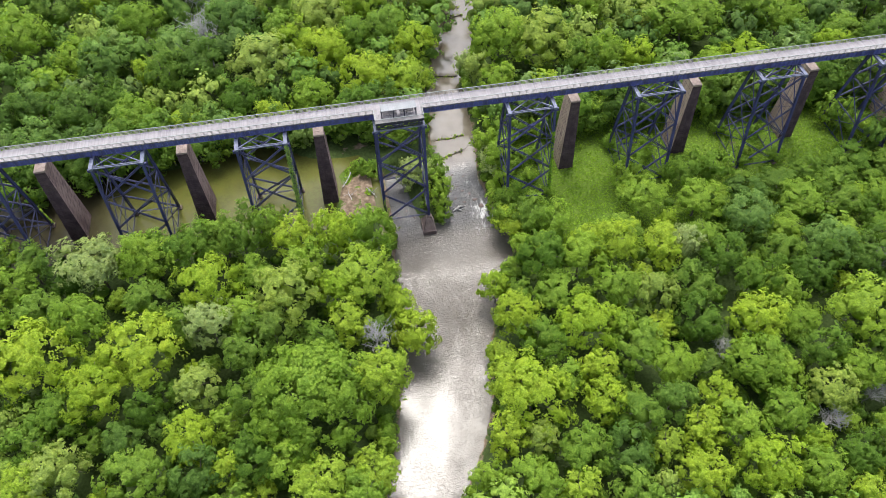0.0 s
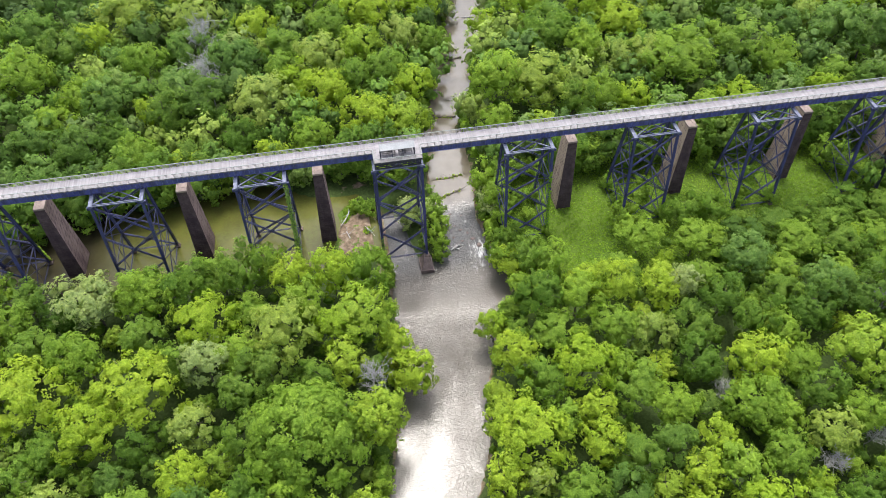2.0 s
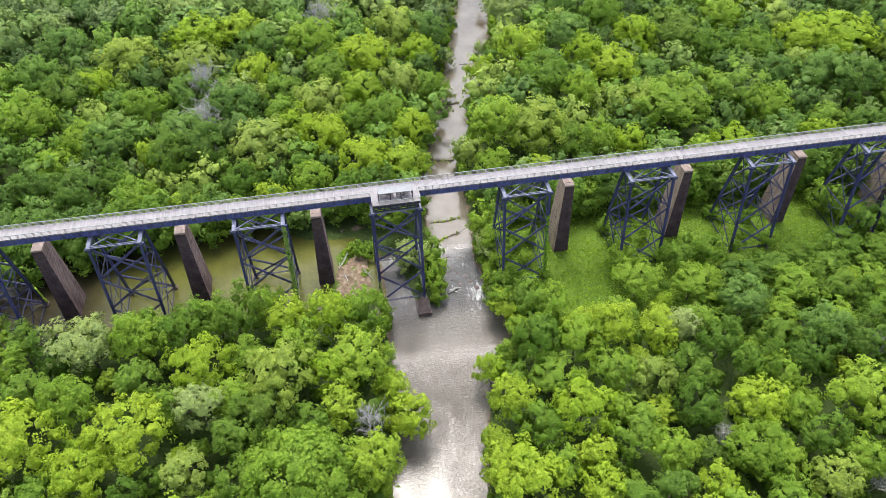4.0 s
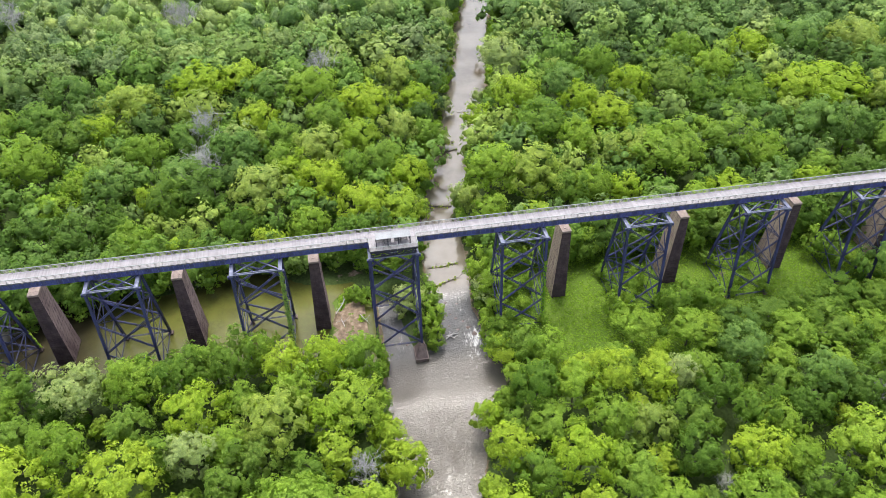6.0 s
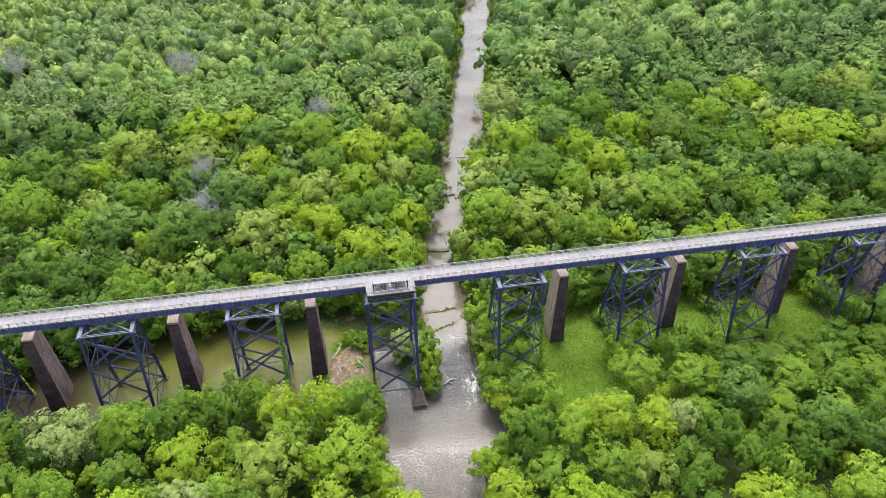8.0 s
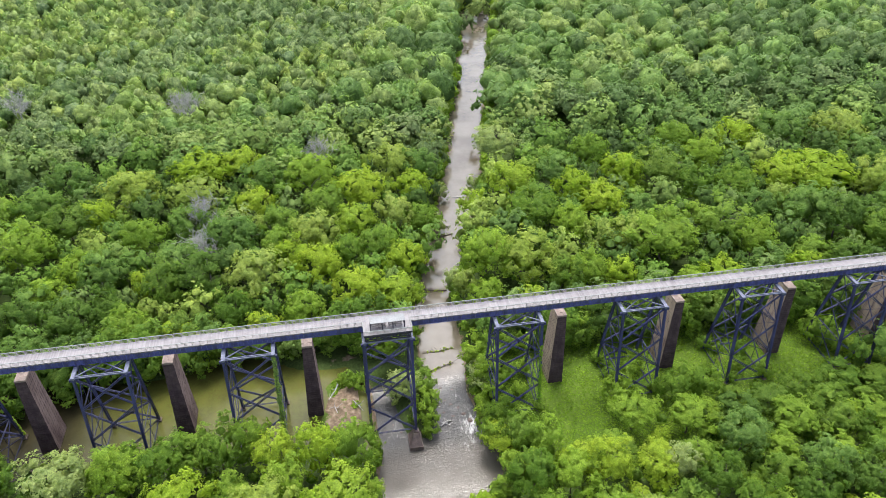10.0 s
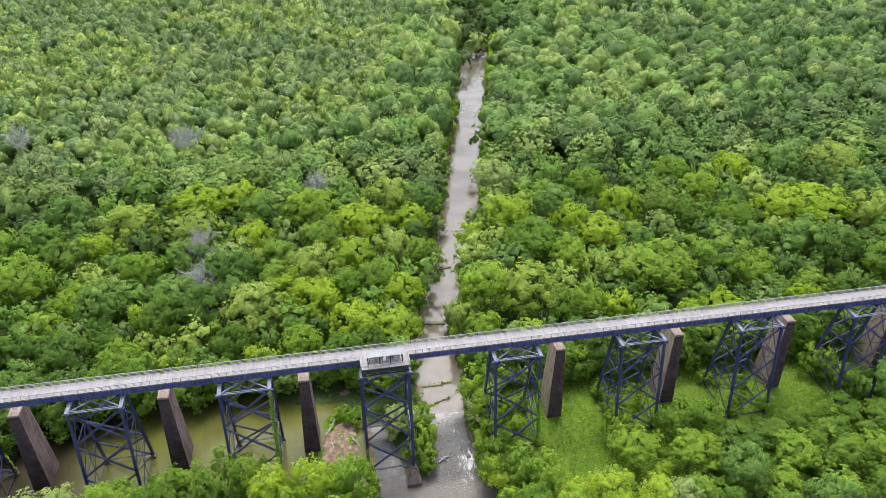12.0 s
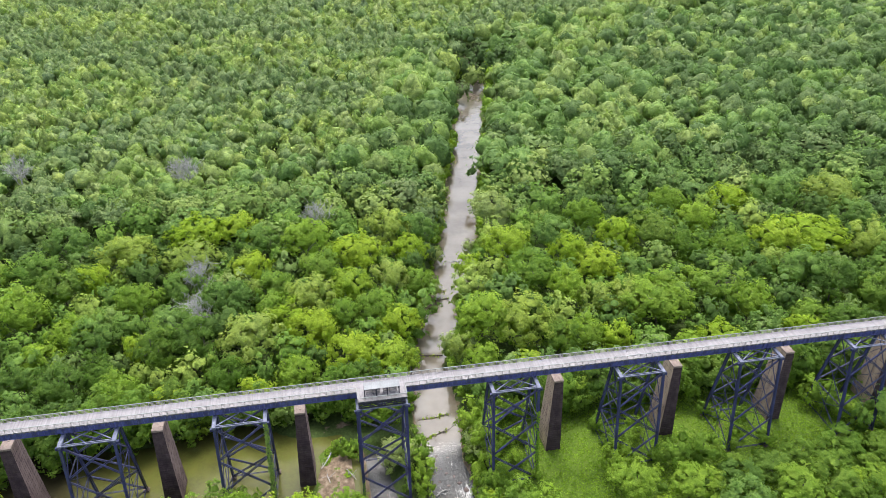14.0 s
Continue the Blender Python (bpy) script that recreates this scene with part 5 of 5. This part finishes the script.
def woods(name, spots, recipe, label, seed=9, mat=None, flat=1.0, boughs=0):
    """Many crowns as one mass. spots: x, y, radius, height, tint."""
    V, T, N = [], [], []
    temps = []
    for i in range(14):
        g = np.random.default_rng(200 + i + seed)
        temps.append(crown_leaves(g, 1.0, 1.75, 0.2, boughs + i % 5, *recipe) if boughs else dome_crown(g, *recipe))
    g = np.random.default_rng(seed)
    z0 = ground_height(np.array([s[0] for s in spots]), np.array([s[1] for s in spots]))
    for (x, y, R, H, tint, *_), z in zip(spots, z0):
        co, nr = temps[int(g.integers(14))]
        a = g.uniform(0, 6.28)
        rot = np.array([[math.cos(a), math.sin(a), 0], [-math.sin(a), math.cos(a), 0], [0, 0, 1]])
        tall = R * g.uniform(0.85, 1.2) * flat
        lift = co[:, 2] - 1.12
        p = co @ rot * np.array([R, R, 0]) + np.array([x, y, z + H - 0.92 * tall])
        p[:, 2] += lift * np.where(lift > 0, tall, max(tall, (H - 0.92 * tall) * 0.8))
        V.append(p)
        q = nr @ rot / np.array([1, 1, tall / R])
        N.append(q / np.linalg.norm(q, axis=1, keepdims=True))
        T.append(np.full(len(co) // 3, 1.0 + 0.999 * tint))
    V, T = np.concatenate(V), np.concatenate(T)
    me = mesh_from(name, V, np.arange(len(V)).reshape(-1, 3), mat or LEAF, np.concatenate(N))
    me.attributes.new("tint", 'FLOAT', 'FACE').data.foreach_set("value", T.astype(np.float32))
    return tagged(new(name, me), label, "woods", kind="stuff")


mid_spots = [(x, y, R * 1.05, min(22.0, R * 1.25 + 8.5) * rng.uniform(0.9, 1.1), rng.choice(TINTS[sort])) for x, y, R, sort in rest]
far_spots, low_spots = [], []
y = 126.0
while y < 640:
    x = -110 - 0.64 * (y + 112)
    while x < 140 + 0.86 * (y + 112):
        mid, half = river_at(y)
        young = x < mid - 55 and y > 150                 # younger, denser woods on the left, old broad crowns on the right
        step = (5.8 if young else 12.0) + 0.003 * (y - 92)
        px, py = x + rng.uniform(-0.45, 0.45) * step, y + rng.uniform(-0.45, 0.45) * step
        R = step * (rng.uniform(0.58, 1.12) if young else rng.uniform(0.55, 0.78) if rng.random() < 0.8 else rng.uniform(0.75, 0.95))
        mid, half = river_at(py)
        if abs(px - mid) - half > R * ((0.62 if px < mid else 0.98) + 0.25 * math.sin(py / 8.0)) and wedge(px, py, 25) and min(math.hypot(px - q[0], py - q[1]) for q in DEAD) > 2.2 + R * 0.35 and not taken(px, py, R, 0.5):
            patch = float(waves(np.array(px), np.array(py), 38, 6.0))
            stand = float(waves(np.array(px), np.array(py), 15, 2.5))
            tint = rng.uniform(0.0, 0.85)
            if young and patch > 0.1 and rng.random() < 0.85:
                tint = rng.uniform(0.80, 1.0)            # grey-green stands not yet in leaf
            elif (patch < -0.15 or stand > 0.45) and rng.random() < 0.8:
                tint = rng.choice([0.24, 0.47, 0.76]) + rng.uniform(-0.04, 0.04)
            elif stand < -0.35 and rng.random() < 0.8:
                tint = rng.choice([0.05, 0.12, 0.35, 0.58]) + rng.uniform(-0.04, 0.04)
            if not young and px > mid + 120 and py > 150 and rng.random() < 0.72:
                tint = rng.choice([0.02, 0.10, 0.34, 0.88])    # darker old woods away from the river
            spot = (px, py, R, (R * 1.3 + 6.5 if young else R * 1.1 + 9.0) * rng.uniform(0.86, 1.18), tint, young and rng.random() < 0.35 + (py - 150) / 120 or py > 330 and rng.random() < 0.35)
            (mid_spots if py < 170 else far_spots).append(spot)
            for _ in range(1 if py < 420 else 0):       # lower trees that fill the gaps
                a, q = rng.uniform(0, 6.28), R * rng.uniform(0.85, 1.15)
                lx, ly, lr = px + math.cos(a) * q, py + math.sin(a) * q, rng.uniform(2.4, 4.4)
                mid, half = river_at(ly)
                if abs(lx - mid) - half > lr * 0.8:
                    low_spots.append((lx, ly, lr, spot[3] * rng.uniform(0.72, 0.9), (tint + rng.uniform(-0.05, 0.05)) % 1.0))
        x += step
    y += 8.8
fade = [q[1] + rng.uniform(-34, 34) < 118 for q in mid_spots]
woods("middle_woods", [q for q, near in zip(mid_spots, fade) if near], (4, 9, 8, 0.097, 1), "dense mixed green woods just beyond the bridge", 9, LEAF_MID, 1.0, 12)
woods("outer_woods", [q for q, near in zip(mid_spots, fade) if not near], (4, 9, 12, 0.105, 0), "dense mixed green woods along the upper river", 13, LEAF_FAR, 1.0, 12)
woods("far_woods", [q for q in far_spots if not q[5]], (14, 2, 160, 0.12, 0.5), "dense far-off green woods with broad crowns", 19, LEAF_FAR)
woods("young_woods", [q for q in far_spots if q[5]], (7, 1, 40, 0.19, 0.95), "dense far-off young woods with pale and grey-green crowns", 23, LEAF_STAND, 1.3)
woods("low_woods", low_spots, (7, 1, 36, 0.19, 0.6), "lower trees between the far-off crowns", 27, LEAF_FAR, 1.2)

# shrubs under the trees and along both banks
shrubs = []
for y in np.concatenate([np.arange(-118, 150, 2.6), np.arange(150, 400, 3.6)]):
    mid, half = river_at(y)
    for side in (-1, 1):
        if side < 0 and -12 < y < 22:
            continue
        R = rng.uniform(1.2, 3.6) + (1.4 if y > 150 else 0.0)
        if rng.random() < 0.35:
            continue
        px = mid + side * (half + R * rng.uniform(0.55 if y < 16 else 0.1 if side < 0 else 0.7, 1.0))
        shrubs.append((px, y + rng.uniform(-1, 1), R, R * rng.uniform(1.8, 2.8), rng.random()))
woods("bank_shrubs", shrubs, (6, 1, 60, 0.22), "fresh green shrubs along the river banks", 33, LEAF_FRESH)
shrubs = []
for _ in range(2800):
    px, py = rng.uniform(-190, 220), rng.uniform(-122, 100)
    if wedge(px, py, 5) and clear_of_trees(px, py, 2.0):
        R = rng.uniform(1.5, 2.8)
        shrubs.append((px, py, R, rng.uniform(3.0, 6.5), rng.random()))
# dark leaves put the shade of the gaps between crowns into the colour
woods("undergrowth", shrubs, (6, 1, 46, 0.24), "leafy undergrowth between the trees", 29, LEAF_DEEP)


# grass and weeds of the meadow and the banks
def grass():
    n = 60000
    g = np.random.default_rng(31)
    x, y = g.uniform(22, 190, n), g.uniform(-40, 19, n)
    x[: n // 6], y[: n // 6] = g.uniform(-16, -4, n // 6), g.uniform(-8, 16, n // 6)
    keep = (g.random(n) < meadow_mask(x, y) * (0.45 + 0.55 * (waves(x, y, 5, 2) > -0.2))) & (mud_mask(x, y) < 0.4)
    x, y = x[keep], y[keep]
    n = len(x)
    z = ground_height(x, y)
    h, w, a = g.uniform(0.05, 0.4, n), g.uniform(0.16, 0.36, n), g.uniform(0, 6.28, n)
    p = np.stack([x, y, z + 0.05], 1)
    u = np.stack([np.cos(a) * w, np.sin(a) * w, 0.3 * h], 1)
    tip = p + np.stack([-np.sin(a) * w * 1.6, np.cos(a) * w * 1.6, h], 1)
    co = np.stack([p - u, p + u, tip], 1).reshape(-1, 3)
    me = mesh_from("grass", co, np.arange(3 * n).reshape(-1, 3), GRASS)
    return tagged(new("grass", me), "rough green grass and weeds on the meadow", "grass", kind="stuff")


grass()


# driftwood lying in the river and on the mud
def build_log(points, r, label, leafy=0):
    root = thing("fallen_tree" if leafy else "driftwood_log", label, "driftwood", "driftwood in the river")
    root.location = points[0]
    o = Vector(points[0])
    g = np.random.default_rng(int(abs(points[0][0] * 100)) + 3)
    bm = bmesh.new()
    pts = [Vector(p) - o for p in points]
    for a, b in zip(pts, pts[1:]):
        beam(bm, a, b, r * 2, r * 1.8)
    for _ in range(7):
        a = pts[0].lerp(pts[-1], g.uniform(0.1, 1.0))
        branch = bmesh.new()
        beam(branch, a, a + Vector((g.normal() * 0.9, g.normal() * 0.9, abs(g.normal()) * 0.7)), 0.08, 0.08)
        part("branch", branch, DEADWOOD if not leafy else BARK, root)
    part("stem", bm, DEADWOOD if not leafy else BARK, root)
    if leafy:
        c = np.array([pts[0].lerp(pts[-1], t) for t in g.uniform(0.0, 1.0, leafy)]) + g.normal(size=(leafy, 3)) * np.array([0.35, 0.35, 0.12])
        co, q, _ = cards(g, c, np.full(leafy, 0.4), 14, 0.3, np.zeros(3), 0.5)
        ob = new("foliage", mesh_from("foliage", co, q, LEAF_LIME))
        ob.parent = root
        tagged(ob, kind="stuff")
    return root


build_log([(13.5, 22.4, -4.75), (18, 22.2, -4.7), (23.4, 23.2, -4.5)], 0.09, "half-sunk fallen tree with leafy twigs across the river", 17)
build_log([(12.9, 13.6, -4.75), (17.5, 15.0, -4.7), (22.6, 16.6, -4.4)], 0.09, "half-sunk dark branch with leafy twigs across the river", 19)
build_log([(14.6, 53.4, -4.6), (20, 53.0, -4.5), (27.0, 52.0, -4.6)], 0.18, "leafy fallen tree lying across the narrow river", 26)
build_log([(27.0, 86.0, -3.9), (31.0, 85.0, -4.4), (35.5, 86.0, -4.7)], 0.15, "half-sunk dark branch reaching out from the bank", 10)
build_log([(27.0, 91.0, -3.6), (31.5, 91.5, -3.8), (35.0, 91.0, -4.5)], 0.15, "half-sunk dark branch reaching out from the bank", 14)
build_log([(41.0, 112.5, -4.6), (46.0, 112.0, -4.65)], 0.1, "thin grey branch lying on the water")
build_log([(14.2, -7.0, -5.6), (16.0, -6.0, -5.1), (17.4, -5.4, -5.6)], 0.17, "grey driftwood log lodged in the rapids")
build_log([(14.6, -5.6, -5.6), (16.9, -7.3, -5.3)], 0.11, "grey driftwood log lodged in the rapids")
build_log([(-17.0, 3.5, 0.1), (-15.0, 6.5, 0.35), (-14.0, 9.0, 0.2)], 0.12, "bleached driftwood log on the muddy bank")
build_log([(-15.6, 1.0, 0.2), (-14.8, -2.0, 0.3)], 0.1, "bleached driftwood log on the muddy bank")
build_log([(-10.0, 2.0, 0.2), (-8.2, -1.0, 0.1)], 0.09, "bleached driftwood log on the muddy bank")


def build_rock(x, y, z, s, seed):
    g = np.random.default_rng(seed)
    bm = bmesh.new()
    bmesh.ops.create_icosphere(bm, subdivisions=2, radius=s)
    ph = g.uniform(0, 6, 3)
    for v in bm.verts:
        k = 1 + 0.22 * math.sin(v.co.x / s * 2.3 + ph[0]) + 0.18 * math.cos(v.co.y / s * 2.9 + ph[1])
        v.co = Vector((v.co.x * k * 1.25, v.co.y * k, v.co.z * 0.6 * k))
    ob = part("boulder", bm, CONCRETE)
    ob.location = (x, y, z)
    return tagged(ob, "dark wet boulder in the river rapids", "boulder", "boulders in the rapids")


for i, (x, y, s) in enumerate(((18.6, 0.5, 0.45), (21.8, -3.6, 0.6), (23.0, -6.0, 0.7), (16.4, 7.0, 0.4), (0.5, -4.0, 0.4), (15.2, 4.5, 0.45), (17.2, 2.2, 0.35), (14.8, 0.8, 0.5), (16.0, -2.2, 0.4), (19.8, 6.0, 0.35), (18.2, -3.8, 0.45), (20.4, -1.0, 0.4), (2.6, -7.0, 0.35), (-1.8, -6.0, 0.4))):
    build_rock(x, y, float(river_level(np.array(y))) - 0.1, s, i)


# vines that climb the tower legs
def build_vine(x, side, z0, z1, thick, label):
    root = thing("climbing_vine", label, "vine", "vines on the towers")
    root.location = (x, leg_y(side, z0), z0)
    g = np.random.default_rng(int(abs(x * 10)) + 5 + side)
    zs = np.linspace(z0, z1, int((z1 - z0) * 3.6))
    c = np.stack([0 * zs + g.normal(size=len(zs)) * 0.15, np.array([leg_y(side, z) for z in zs]) - leg_y(side, z0) + side * 0.32 + g.normal(size=len(zs)) * 0.15, zs - z0], 1)
    r = thick * g.uniform(0.6, 1.15, len(zs)) * (1 - 0.45 * (zs - z0) / (z1 - z0))
    co, q, _ = cards(g, c, r, 34, 0.24, np.array([0, 0, -50.0]), 1.0, 0.6)
    new("foliage", mesh_from("foliage", co, q, LEAF)).parent = root
    bm = bmesh.new()
    for a, b in zip(c[::3], c[3::3]):
        beam(bm, a, b, 0.06, 0.06)
    part("stem", bm, BARK, root)
    return root


for x, side, z0, z1, thick in ((-41.3 + TOWER_W, -1, 0.3, 28.8, 1.05), (29.5 + TOWER_W, -1, 0.0, 22, 0.6), (29.5, 1, 0.0, 18, 0.9), (29.5 + TOWER_W, 1, 0.0, 17, 0.8), (64.9, 1, 0.0, 8, 0.7), (77.2, -1, 0.0, 6, 0.6),
                               (-5.9, 1, -1.0, 12, 0.6), (100.3, 1, 0.0, 5, 0.7), (135.7, 1, 0.0, 7, 0.9), (-5.9, -1, -1.2, 7, 0.5), (-112.1 + TOWER_W, 1, 0.0, 9, 0.6)):
    build_vine(x, side, z0, z1, thick, "green climbing vine on a steel tower leg")
